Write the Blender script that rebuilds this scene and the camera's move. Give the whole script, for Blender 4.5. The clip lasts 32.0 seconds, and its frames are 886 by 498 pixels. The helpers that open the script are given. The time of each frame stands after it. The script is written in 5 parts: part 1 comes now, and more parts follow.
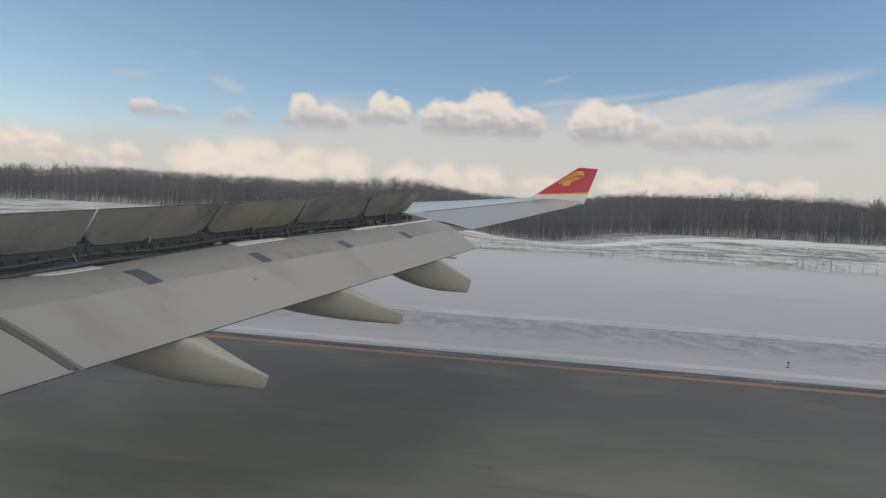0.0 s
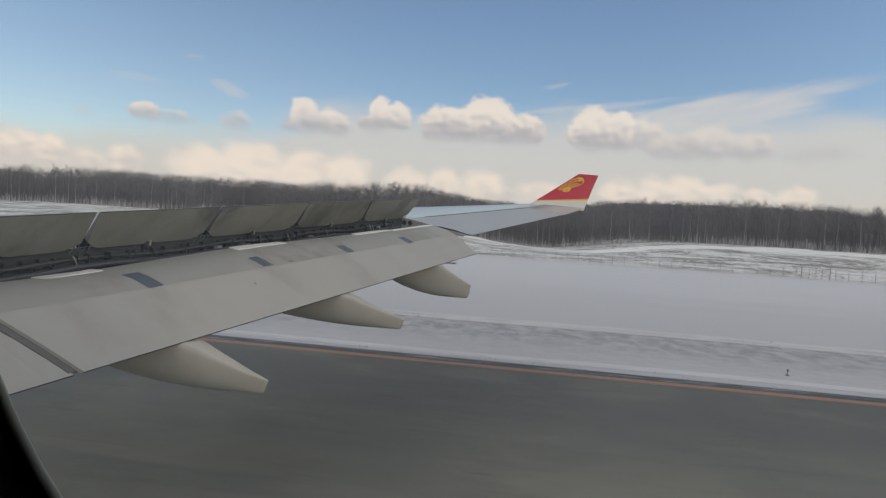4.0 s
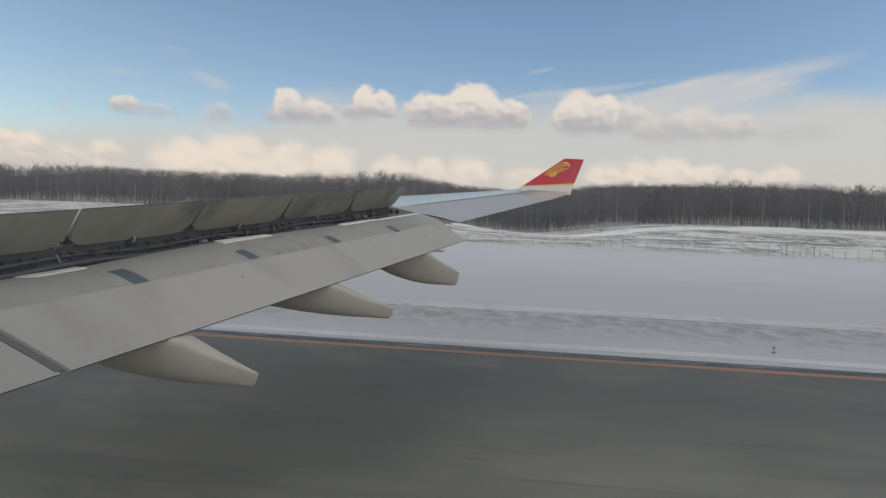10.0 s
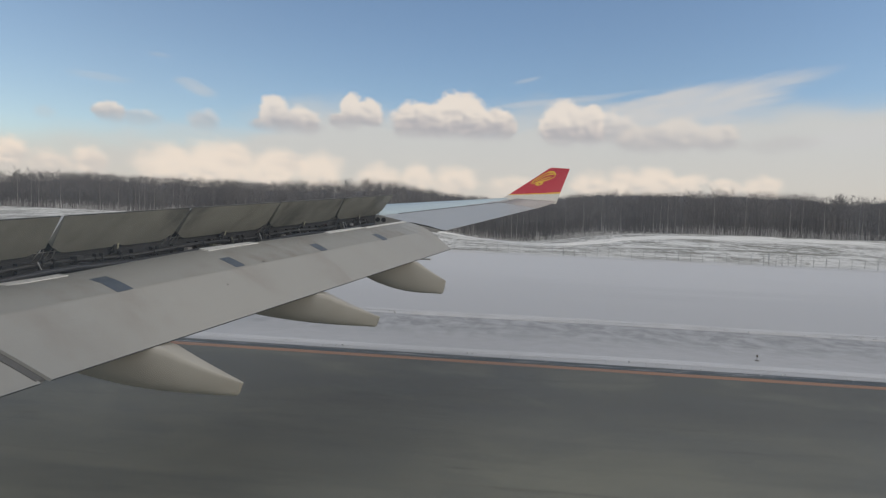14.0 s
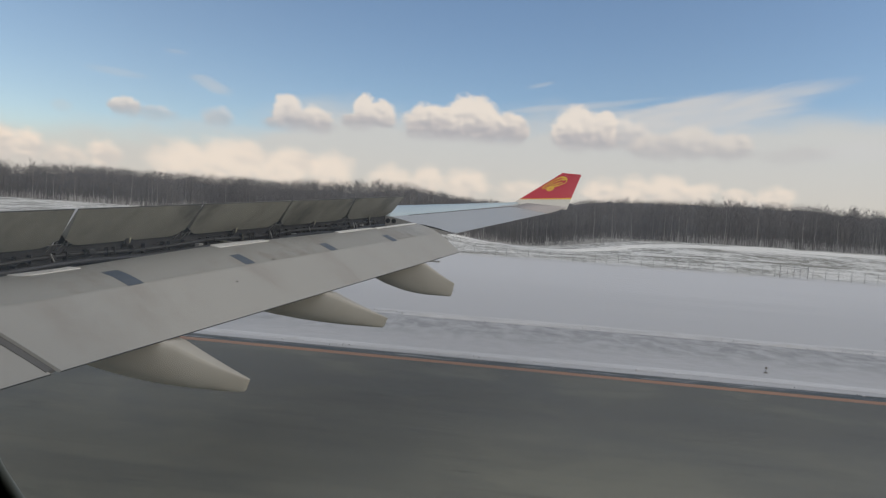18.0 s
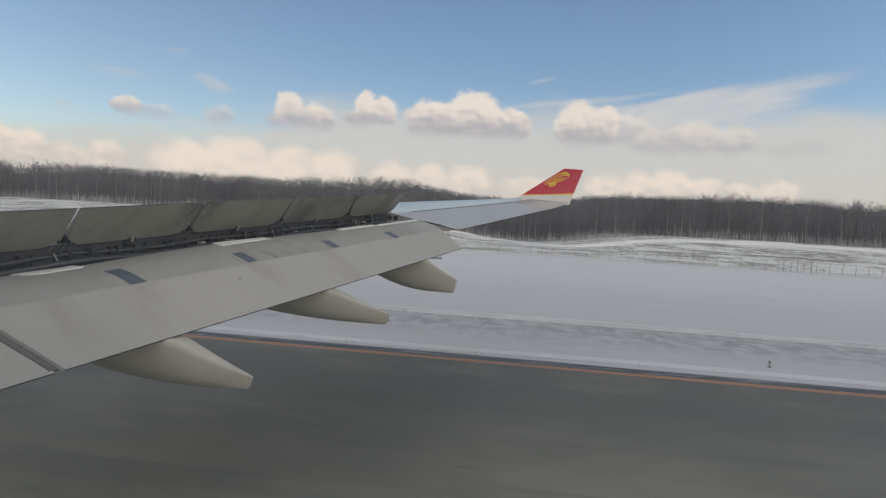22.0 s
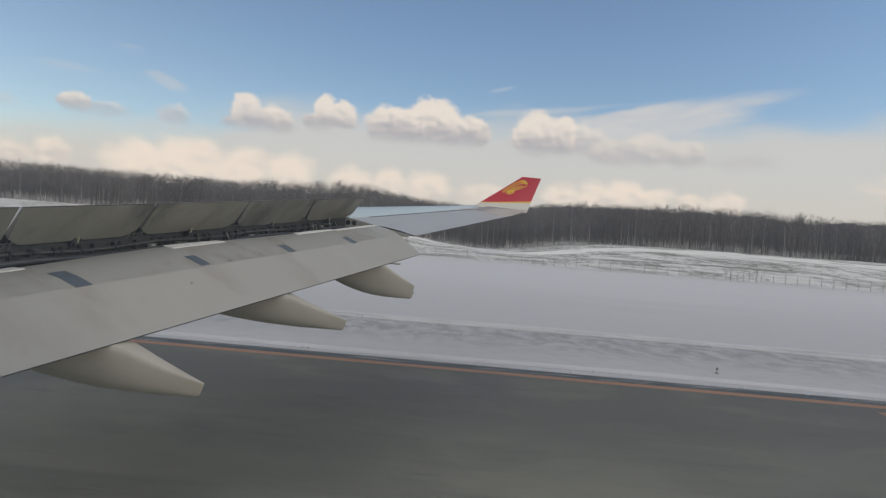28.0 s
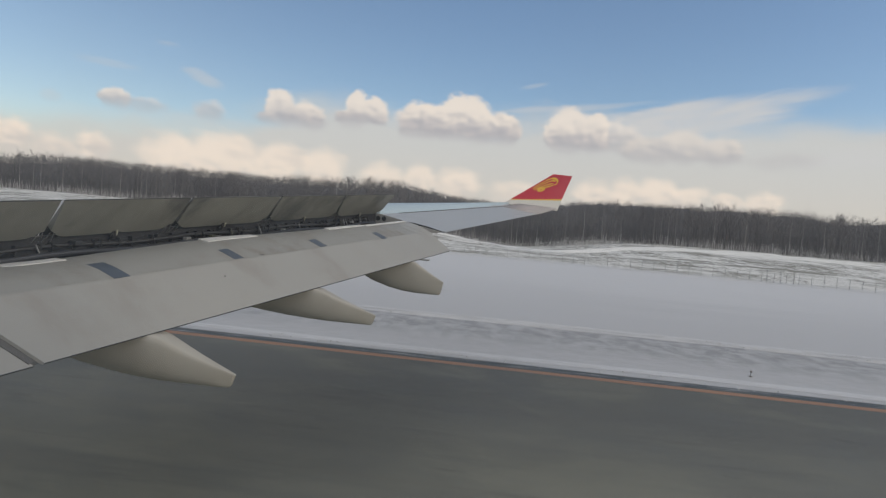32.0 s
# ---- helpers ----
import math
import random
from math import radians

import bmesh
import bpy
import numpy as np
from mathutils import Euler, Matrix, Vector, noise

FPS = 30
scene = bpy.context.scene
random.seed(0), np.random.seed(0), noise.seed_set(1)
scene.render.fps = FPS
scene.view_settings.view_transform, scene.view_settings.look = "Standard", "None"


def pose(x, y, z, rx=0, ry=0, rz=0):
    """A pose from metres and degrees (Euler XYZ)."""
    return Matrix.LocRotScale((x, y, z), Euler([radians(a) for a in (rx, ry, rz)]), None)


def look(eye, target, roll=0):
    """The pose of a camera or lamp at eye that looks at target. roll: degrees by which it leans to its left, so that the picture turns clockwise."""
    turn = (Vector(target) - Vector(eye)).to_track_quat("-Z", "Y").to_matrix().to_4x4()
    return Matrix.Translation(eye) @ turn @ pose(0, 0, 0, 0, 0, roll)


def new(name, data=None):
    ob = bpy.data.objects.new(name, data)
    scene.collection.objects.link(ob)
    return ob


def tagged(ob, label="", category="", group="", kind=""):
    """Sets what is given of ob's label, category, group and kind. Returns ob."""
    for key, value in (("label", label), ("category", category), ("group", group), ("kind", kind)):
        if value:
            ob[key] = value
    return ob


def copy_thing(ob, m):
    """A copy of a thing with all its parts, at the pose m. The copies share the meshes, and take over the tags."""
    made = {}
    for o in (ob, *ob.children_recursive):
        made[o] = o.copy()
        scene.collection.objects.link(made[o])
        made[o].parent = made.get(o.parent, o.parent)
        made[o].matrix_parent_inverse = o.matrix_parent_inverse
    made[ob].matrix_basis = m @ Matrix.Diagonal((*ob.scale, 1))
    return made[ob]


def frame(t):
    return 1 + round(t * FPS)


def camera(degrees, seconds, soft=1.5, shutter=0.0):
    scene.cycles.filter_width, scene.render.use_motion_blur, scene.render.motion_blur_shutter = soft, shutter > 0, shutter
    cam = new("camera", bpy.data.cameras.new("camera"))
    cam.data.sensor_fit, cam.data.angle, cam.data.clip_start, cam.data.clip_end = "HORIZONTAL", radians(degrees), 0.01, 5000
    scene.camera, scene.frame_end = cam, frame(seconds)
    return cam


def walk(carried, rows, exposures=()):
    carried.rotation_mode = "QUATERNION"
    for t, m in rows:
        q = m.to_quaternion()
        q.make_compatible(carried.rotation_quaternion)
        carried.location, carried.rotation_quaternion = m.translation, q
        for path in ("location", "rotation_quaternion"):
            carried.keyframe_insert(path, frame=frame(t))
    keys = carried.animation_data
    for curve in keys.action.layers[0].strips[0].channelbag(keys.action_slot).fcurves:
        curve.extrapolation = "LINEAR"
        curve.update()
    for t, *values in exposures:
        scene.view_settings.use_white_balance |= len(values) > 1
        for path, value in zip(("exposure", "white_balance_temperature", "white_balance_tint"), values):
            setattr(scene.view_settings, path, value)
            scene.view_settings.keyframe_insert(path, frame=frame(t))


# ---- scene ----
# Seen from a window seat of a taxiing airliner. x points out from the window, y forward along the fuselage, z up.
cam = camera(71.96, 32.0, soft=1.25)
PATH = [
    (0, 0.001, -0.001, 5.599, 6.80, -3.27, 3.12), (0.5, 0.001, -0.003, 5.599, 6.82, -3.19, 2.74),
    (1, 0.001, -0.006, 5.599, 6.84, -3.16, 2.22), (1.5, 0.000, 0.008, 5.599, 6.85, -3.05, 3.66),
    (2, 0.001, 0.007, 5.599, 6.65, -3.68, 4.51), (2.5, 0.001, -0.002, 5.600, 6.65, -2.83, 1.79),
    (3, 0.001, 0.014, 5.600, 6.78, -2.59, 2.93), (3.5, -0.000, 0.022, 5.599, 6.95, -2.68, 3.35),
    (5.5, 0.001, 0.015, 5.600, 5.52, -3.36, 3.60), (6, 0.001, 0.001, 5.599, 5.31, -3.79, 2.77),
    (6.5, -0.000, 0.001, 5.600, 5.24, -3.68, 2.31), (7, -0.001, -0.001, 5.600, 5.42, -3.61, 2.33),
    (7.5, 0.001, 0.016, 5.601, 5.48, -3.81, 2.97), (8, 0.001, 0.015, 5.600, 5.46, -3.51, 2.75),
    (8.5, 0.001, 0.002, 5.600, 5.50, -3.58, 1.75), (9, 0.001, -0.000, 5.600, 5.58, -3.68, 1.91),
    (9.5, 0.001, -0.000, 5.601, 5.44, -3.77, 1.74), (10, 0.001, -0.001, 5.600, 5.63, -3.86, 2.05),
    (10.5, 0.001, -0.000, 5.601, 5.57, -3.80, 2.76), (11, 0.001, -0.000, 5.600, 5.54, -3.48, 2.18),
    (11.5, 0.002, -0.000, 5.601, 5.45, -3.18, 1.70), (12, 0.000, 0.000, 5.600, 5.42, -2.92, 2.34),
    (12.5, 0.001, -0.000, 5.600, 5.04, -2.90, 1.89), (13, -0.000, -0.000, 5.600, 4.62, -2.96, 2.56),
    (13.5, -0.001, 0.000, 5.599, 4.51, -2.81, 3.02), (14, 0.001, 0.011, 5.600, 4.37, -3.04, 2.29),
    (14.5, -0.001, 0.016, 5.600, 4.69, -2.85, 3.42), (15, 0.000, 0.016, 5.601, 4.97, -2.73, 3.37),
    (15.5, 0.001, 0.007, 5.601, 5.17, -2.53, 3.21), (17.5, -0.000, 0.004, 5.601, 5.30, -2.84, 3.39),
    (18, -0.002, 0.015, 5.600, 5.24, -2.84, 3.77), (18.5, -0.001, 0.010, 5.600, 5.19, -2.75, 3.51),
    (19, -0.001, 0.005, 5.600, 5.02, -2.72, 3.13), (19.5, -0.001, 0.016, 5.599, 6.09, -2.63, 4.13),
    (20, 0.000, 0.008, 5.600, 6.23, -3.12, 3.22), (20.5, 0.002, 0.014, 5.601, 6.30, -2.79, 3.48),
    (21, -0.000, -0.001, 5.600, 5.94, -2.84, 3.52), (21.5, -0.001, -0.002, 5.600, 5.69, -3.15, 3.55),
    (22, -0.001, -0.001, 5.599, 5.48, -3.18, 3.33), (22.5, -0.001, -0.001, 5.600, 5.50, -3.32, 3.19),
    (23, -0.002, -0.000, 5.600, 5.41, -3.19, 3.28), (23.5, -0.001, -0.001, 5.599, 5.16, -3.43, 4.65),
    (24, -0.001, 0.000, 5.600, 5.00, -3.52, 3.29), (24.5, -0.000, -0.000, 5.601, 5.04, -2.25, 1.73),
    (25, 0.001, -0.000, 5.601, 4.57, -3.72, 2.46), (25.5, 0.001, -0.000, 5.601, 4.38, -4.06, 3.68),
    (27.5, -0.001, -0.000, 5.601, 3.00, -3.38, 3.36), (28, 0.000, -0.000, 5.601, 1.61, -2.36, 4.29),
    (28.5, -0.000, 0.000, 5.600, 1.44, -1.31, 3.79), (29, -0.001, 0.000, 5.600, 3.56, -2.08, 5.09),
    (29.5, -0.001, 0.000, 5.600, 3.41, -2.27, 4.77), (30, -0.001, 0.000, 5.600, 2.99, -2.42, 4.62),
    (30.5, -0.001, 0.000, 5.600, 2.71, -2.38, 5.01), (31, 0.001, -0.000, 5.601, 4.01, -3.09, 5.28),
    (31.5, -0.001, 0.000, 5.600, 3.66, -2.95, 5.31), (32, -0.001, 0.000, 5.600, 4.32, -2.89, 4.92)]


def seat_view(x, y, z, yaw, pitch, roll):
    a, b = radians(yaw), radians(pitch)
    ahead = Vector((math.cos(a) * math.cos(b), math.sin(a) * math.cos(b), math.sin(b)))
    eye = Vector((x, y, z))
    return look(eye, eye + ahead, roll)


walk(cam, [(t, seat_view(*p)) for t, *p in PATH])

# ---------------------------------------------------------------- sky and sun
SUN_ELEVATION, SUN_AZIMUTH = radians(22), radians(256)  # counted from +x towards +y
sun_lamp = bpy.data.lights.new("sun", "SUN")
sun_lamp.energy, sun_lamp.angle, sun_lamp.color = 0.85, radians(5.0), (1.0, 0.9, 0.74)
sun = new("sun", sun_lamp)
sun_from = Vector((math.cos(SUN_AZIMUTH) * math.cos(SUN_ELEVATION), math.sin(SUN_AZIMUTH) * math.cos(SUN_ELEVATION), math.sin(SUN_ELEVATION)))
sun.matrix_world = look(sun_from * 200, (0, 0, 0))


class Graph:
    """A short way to write node trees."""

    def __init__(self, tree):
        self.tree = tree
        tree.nodes.clear()

    def node(self, kind, **settings):
        n = self.tree.nodes.new(kind)
        for k, v in settings.items():
            setattr(n, k, v)
        return n

    def link(self, source, socket):
        if isinstance(source, bpy.types.NodeSocket):
            self.tree.links.new(source, socket)
        elif source is not None:
            socket.default_value = source

    def math(self, op, a, b=0.0, c=0.0, clamp=False):
        n = self.node("ShaderNodeMath", operation=op, use_clamp=clamp)
        for s, v in zip(n.inputs, (a, b, c)):
            self.link(v, s)
        return n.outputs[0]

    def mix(self, f, a, b, blend="MIX"):
        n = self.node("ShaderNodeMix", data_type="RGBA", blend_type=blend)
        self.link(f, n.inputs[0]), self.link(a, n.inputs[6]), self.link(b, n.inputs[7])
        return n.outputs[2]

    def noise(self, vector, scale, detail=4.0, rough=0.55, distort=0.0):
        n = self.node("ShaderNodeTexNoise")
        self.link(vector, n.inputs["Vector"])
        n.inputs["Scale"].default_value, n.inputs["Detail"].default_value = scale, detail
        n.inputs["Roughness"].default_value, n.inputs["Distortion"].default_value = rough, distort
        return n.outputs[0]

    def smooth(self, v, lo, hi, to_lo=0.0, to_hi=1.0):
        n = self.node("ShaderNodeMapRange", interpolation_type="SMOOTHSTEP")
        for s, x in zip(n.inputs, (v, lo, hi, to_lo, to_hi)):
            self.link(x, s)
        return n.outputs[0]

    def scaled(self, vector, s, offset=(0, 0, 0)):
        n = self.node("ShaderNodeMapping")
        self.link(vector, n.inputs[0])
        n.inputs["Scale"].default_value, n.inputs["Location"].default_value = s, offset
        return n.outputs[0]


def make_sky():
    world = bpy.data.worlds.new("sky")
    scene.world = world
    world.use_nodes = True
    g = Graph(world.node_tree)
    way = g.node("ShaderNodeTexCoord").outputs["Generated"]
    xyz = g.node("ShaderNodeSeparateXYZ")
    g.link(way, xyz.inputs[0])
    x, y, z = xyz.outputs
    # degrees to the right of straight out, and above the horizon, ruffled by two sizes of billow
    bearing = g.math("MULTIPLY", g.math("ARCTAN2", y, x), -180 / math.pi)
    height = g.math("MULTIPLY", g.math("ARCSINE", z), 180 / math.pi)
    flat = g.node("ShaderNodeCombineXYZ")
    g.link(bearing, flat.inputs[0]), g.link(g.math("MULTIPLY", height, 1.4), flat.inputs[1])
    coarse = g.noise(flat.outputs[0], 0.5, 6.0, 0.6)
    side = g.noise(g.scaled(flat.outputs[0], (1, 1, 1), (31, 7, 3)), 0.3, 6.0, 0.6)
    calm = g.noise(g.scaled(flat.outputs[0], (0.5, 1.0, 1), (3, 70, 3)), 0.14, 5.0, 0.55)
    u = g.math("ADD", bearing, g.math("MULTIPLY", g.math("SUBTRACT", side, 0.5), 1.3))
    v = g.math("ADD", height, g.math("MULTIPLY", g.math("SUBTRACT", coarse, 0.5), 1.3))
    # clear air
    air = g.node("ShaderNodeTexSky", sky_type="NISHITA")
    air.sun_disc, air.sun_elevation, air.sun_rotation = False, SUN_ELEVATION, radians(90) - SUN_AZIMUTH
    air.air_density, air.dust_density, air.ozone_density = 1.0, 0.7, 1.3
    colour = g.mix(1.0, air.outputs[0], (AIR * 0.95, AIR * 1.0, AIR * 1.075, 1), "MULTIPLY")
    # duller, greener air towards the nose of the aircraft
    dull = g.math("MULTIPLY", g.smooth(bearing, 4.0, -40.0), 0.85)
    colour = g.mix(dull, colour, g.mix(1.0, colour, (0.9, 0.83, 0.78, 1), "MULTIPLY"))
    # thin milky veil: everywhere low down, and higher towards the open side
    rough = g.math("MULTIPLY", g.math("SUBTRACT", calm, 0.5), 7.0)
    reach = g.smooth(bearing, -34.0, -12.0, 4.5, 9.3)
    reach = g.math("ADD", reach, g.smooth(bearing, 18.0, 34.0, 0.0, 0.3))
    veil = g.smooth(g.math("SUBTRACT", g.math("ADD", height, rough), reach), 2.2, -1.6)
    colour = g.mix(g.math("MULTIPLY", veil, 0.93), colour, g.mix(g.smooth(height, 1.0, 8.0), (0.64, 0.595, 0.545, 1), (0.62, 0.612, 0.585, 1)))
    # unseen broken cloud overhead and behind, pale enough to fill in the light
    behind = g.smooth(g.math("ABSOLUTE", bearing), 46.0, 80.0)
    above = g.smooth(height, 24.0, 42.0)
    deck = g.math("MULTIPLY", g.math("MAXIMUM", behind, above), g.smooth(calm, 0.3, 0.6, 0.45, 0.95))
    colour = g.mix(deck, colour, (0.59, 0.59, 0.595, 1))
    # high feathery streaks: a fan of thin ice cloud, a long thread and small wisps
    slant = g.node("ShaderNodeCombineXYZ")
    g.link(g.math("MULTIPLY", bearing, 0.12), slant.inputs[0])
    g.link(g.math("SUBTRACT", g.math("MULTIPLY", height, 0.75), g.math("MULTIPLY", bearing, 0.16)), slant.inputs[1])
    feather = g.noise(slant.outputs[0], 0.8, 7.0, 0.62, 0.3)
    for u0, v0, a, b, tilt, thick in ((17.5, 11.0, 11.0, 1.2, 0.17, 0.8), (15.5, 9.4, 9.0, 2.6, 0.13, 0.95), (-26.6, 10.1, 2.3, 0.75, -0.3, 0.5), (-33.9, 10.1, 3.2, 0.4, -0.03, 0.25), (-29.6, 12.4, 1.3, 0.3, 0.0, 0.3), (6.5, 10.9, 8.5, 0.42, 0.1, 0.5), (2.8, 12.6, 1.6, 0.3, 0.2, 0.35), (31, 7.4, 9, 1.2, 0.05, 0.6)):
        du = g.math("SUBTRACT", bearing, u0)
        dv = g.math("SUBTRACT", g.math("SUBTRACT", height, v0), g.math("MULTIPLY", du, tilt))
        r = g.math("ADD", g.math("POWER", g.math("ABSOLUTE", g.math("DIVIDE", du, a)), 2.0), g.math("POWER", g.math("ABSOLUTE", g.math("DIVIDE", dv, b)), 2.0))
        m = g.math("MULTIPLY", g.smooth(g.math("ADD", r, g.math("MULTIPLY", feather, 2.4)), 2.15, 1.0), thick)
        colour = g.mix(m, colour, (0.62, 0.615, 0.61, 1))
    # billows: relief is the change of a knobbly field towards the sunny side, up and to the right
    knob = g.noise(flat.outputs[0], 0.62, 7.0, 0.57)
    knob_sunward = g.noise(g.scaled(flat.outputs[0], (1, 1, 1), (0.3, 0.5, 0)), 0.62, 7.0, 0.57)
    relief = g.math("SUBTRACT", knob, knob_sunward)
    wisp = g.noise(g.scaled(flat.outputs[0], (1, 1, 1), (11, 5, 0)), 0.33, 7.0, 0.66)

    def heap(colour, lobes, foot_at, thick, crown, foot, soft=0.3, ragged=1.0, flatness=1.0, tall=2.4, rugged=1.25):
        """One cloud: round lobes (bearing, height, half width, half height) melted together over a level foot."""
        field = None
        for u0, v0, a, b in lobes:
            du, dv = g.math("DIVIDE", g.math("SUBTRACT", u, u0), a), g.math("DIVIDE", g.math("SUBTRACT", v, v0), b)
            r = g.math("SUBTRACT", 1.0, g.math("SQRT", g.math("ADD", g.math("MULTIPLY", du, du), g.math("MULTIPLY", dv, dv))))
            field = r if field is None else g.math("SMOOTH_MAX", field, r, 0.22)
        field = g.math("ADD", field, g.math("MULTIPLY", g.math("SUBTRACT", knob, 0.5), 0.55 * ragged))
        field = g.math("ADD", field, g.math("MULTIPLY", g.math("SUBTRACT", wisp, 0.5), 0.6 * ragged))
        low = g.math("SUBTRACT", g.math("MULTIPLY_ADD", g.math("SUBTRACT", coarse, 0.5), 1.1, height), foot_at)
        m = g.math("MULTIPLY", g.smooth(field, -0.04, soft), g.smooth(low, -0.7 / flatness, 0.55 / flatness))
        rise = g.math("ADD", g.math("DIVIDE", low, tall), g.math("MULTIPLY", relief, rugged))
        rise = g.math("SUBTRACT", rise, g.math("MULTIPLY", g.smooth(field, 0.1, 0.75), 0.12))
        lit = g.smooth(rise, -0.05, 0.95)
        return g.mix(g.math("MULTIPLY", m, thick), colour, g.mix(lit, foot, crown))

    cream, peach, dove, mauve, murk = (0.85, 0.76, 0.67, 1), (0.92, 0.79, 0.665, 1), (0.46, 0.443, 0.462, 1), (0.48, 0.462, 0.474, 1), (0.66, 0.6, 0.55, 1)
    # low far banks, creamy on top and dissolving into haze below
    for lobes, foot_at, thick in (
            (((-41.8, 3.3, 2.0, 2.0), (-39.8, 3.4, 1.3, 2.0)), 2.2, 0.97), (((-37.3, 2.7, 2.0, 1.6),), 2.0, 0.85), (((-34.5, 3.2, 1.6, 1.7),), 2.2, 0.97),
            (((-28.3, 3.1, 3.8, 2.6), (-24.6, 3.6, 4.0, 2.8), (-20.0, 3.5, 3.0, 2.5)), 1.0, 0.85), (((-23.0, 4.6, 2.4, 1.3),), 3.2, 0.5), (((-18.8, 4.3, 1.9, 1.1),), 3.2, 0.6), (((-16.0, 3.5, 2.5, 2.4),), 1.0, 0.8),
            (((-10.3, 3.0, 3.1, 1.9), (-7.2, 3.2, 2.1, 2.0)), 1.2, 0.75), (((-3.5, 3.3, 2.6, 2.0),), 1.4, 0.8), (((2.2, 2.9, 3.2, 1.4),), 1.2, 0.6),
            (((9.0, 3.2, 2.3, 1.8), (11.9, 3.4, 2.3, 1.8), (14.4, 3.5, 2.1, 1.9)), 1.5, 0.8), (((17.1, 3.3, 2.0, 1.6),), 1.6, 0.8), (((20.2, 3.1, 1.5, 1.3), (22.9, 3.2, 1.8, 1.4)), 1.7, 0.75)):
        colour = heap(colour, lobes, foot_at, thick * 0.95, peach, murk, 0.56, 1.15, 0.4, 2.6, 1.7)
    # banks round the rest of the horizon
    for u0, v0, a, b in ((40, 5, 8, 2), (58, 7, 9, 2.4), (82, 5, 11, 2.2), (-55, 5, 7, 2), (-72, 8, 9, 2.4), (-95, 6, 12, 2.6), (120, 7, 12, 2.6), (160, 6, 14, 3), (-135, 7, 14, 3)):
        colour = heap(colour, ((u0, v0, a, b),), v0 - 0.6 * b, 0.8, peach, murk, 0.4, 0.8, 0.5, 2.6)
    # the nearer row of cumulus
    colour = heap(colour, ((-33.3, 7.4, 1.4, 1.1),), 7.0, 0.85, cream, mauve, 0.3, 0.8, 1.0, 1.3)
    colour = heap(colour, ((-30.7, 7.2, 1.9, 0.8),), 6.9, 0.5, cream, mauve, 0.45, 1.0, 1.0, 1.5)
    colour = heap(colour, ((-26.1, 7.4, 1.5, 1.1),), 6.9, 0.6, cream, mauve, 0.5, 0.8, 1.0, 1.9)
    colour = heap(colour, ((-37.6, 6.9, 0.9, 0.5),), 6.5, 0.25, cream, mauve, 0.5, 0.8, 1.0, 1.5)
    colour = heap(colour, ((-20.2, 8.4, 1.5, 1.9), (-17.6, 8.2, 1.7, 1.4), (-19.0, 7.5, 3.4, 1.1)), 7.3, 0.9, cream, dove, 0.3, 0.9, 1.0, 2.0)
    colour = heap(colour, ((-13.2, 9.3, 1.25, 1.8), (-11.9, 9.1, 1.7, 1.5), (-13.8, 8.2, 1.7, 1.0)), 7.9, 0.93, cream, dove, 0.28, 0.8, 1.0, 2.0)
    colour = heap(colour, ((-6.8, 8.5, 3.2, 2.2), (-3.5, 9.0, 3.2, 2.6), (-0.3, 8.4, 2.5, 1.9), (-3.6, 8.1, 5.4, 1.7)), 7.5, 0.97, cream, dove, 0.22, 0.75, 1.1, 2.7)
    colour = heap(colour, ((10.6, 8.4, 2.3, 1.9),), 7.3, 0.7, cream, mauve, 0.5, 1.0, 0.8, 2.6)
    colour = heap(colour, ((6.3, 8.8, 2.4, 2.3), (8.6, 8.6, 1.6, 2.1)), 7.2, 0.93, cream, dove, 0.25, 0.8, 1.0, 2.6)
    colour = heap(colour, ((13.3, 7.4, 2.9, 1.5), (16.0, 7.7, 2.9, 1.8), (19.3, 7.4, 2.3, 1.6)), 6.6, 0.75, (0.76, 0.69, 0.62, 1), mauve, 0.4, 0.9, 0.9, 2.2)
    colour = heap(colour, ((24.1, 6.9, 3.2, 1.0),), 6.5, 0.4, (0.6, 0.57, 0.55, 1), mauve, 0.6, 1.0, 0.9, 2.0)
    back = g.node("ShaderNodeBackground")
    g.link(colour, back.inputs[0])
    back.inputs[1].default_value = 1.0
    g.link(back.outputs[0], g.node("ShaderNodeOutputWorld").inputs[0])


AIR = 0.132
make_sky()

# ---------------------------------------------------------------- materials


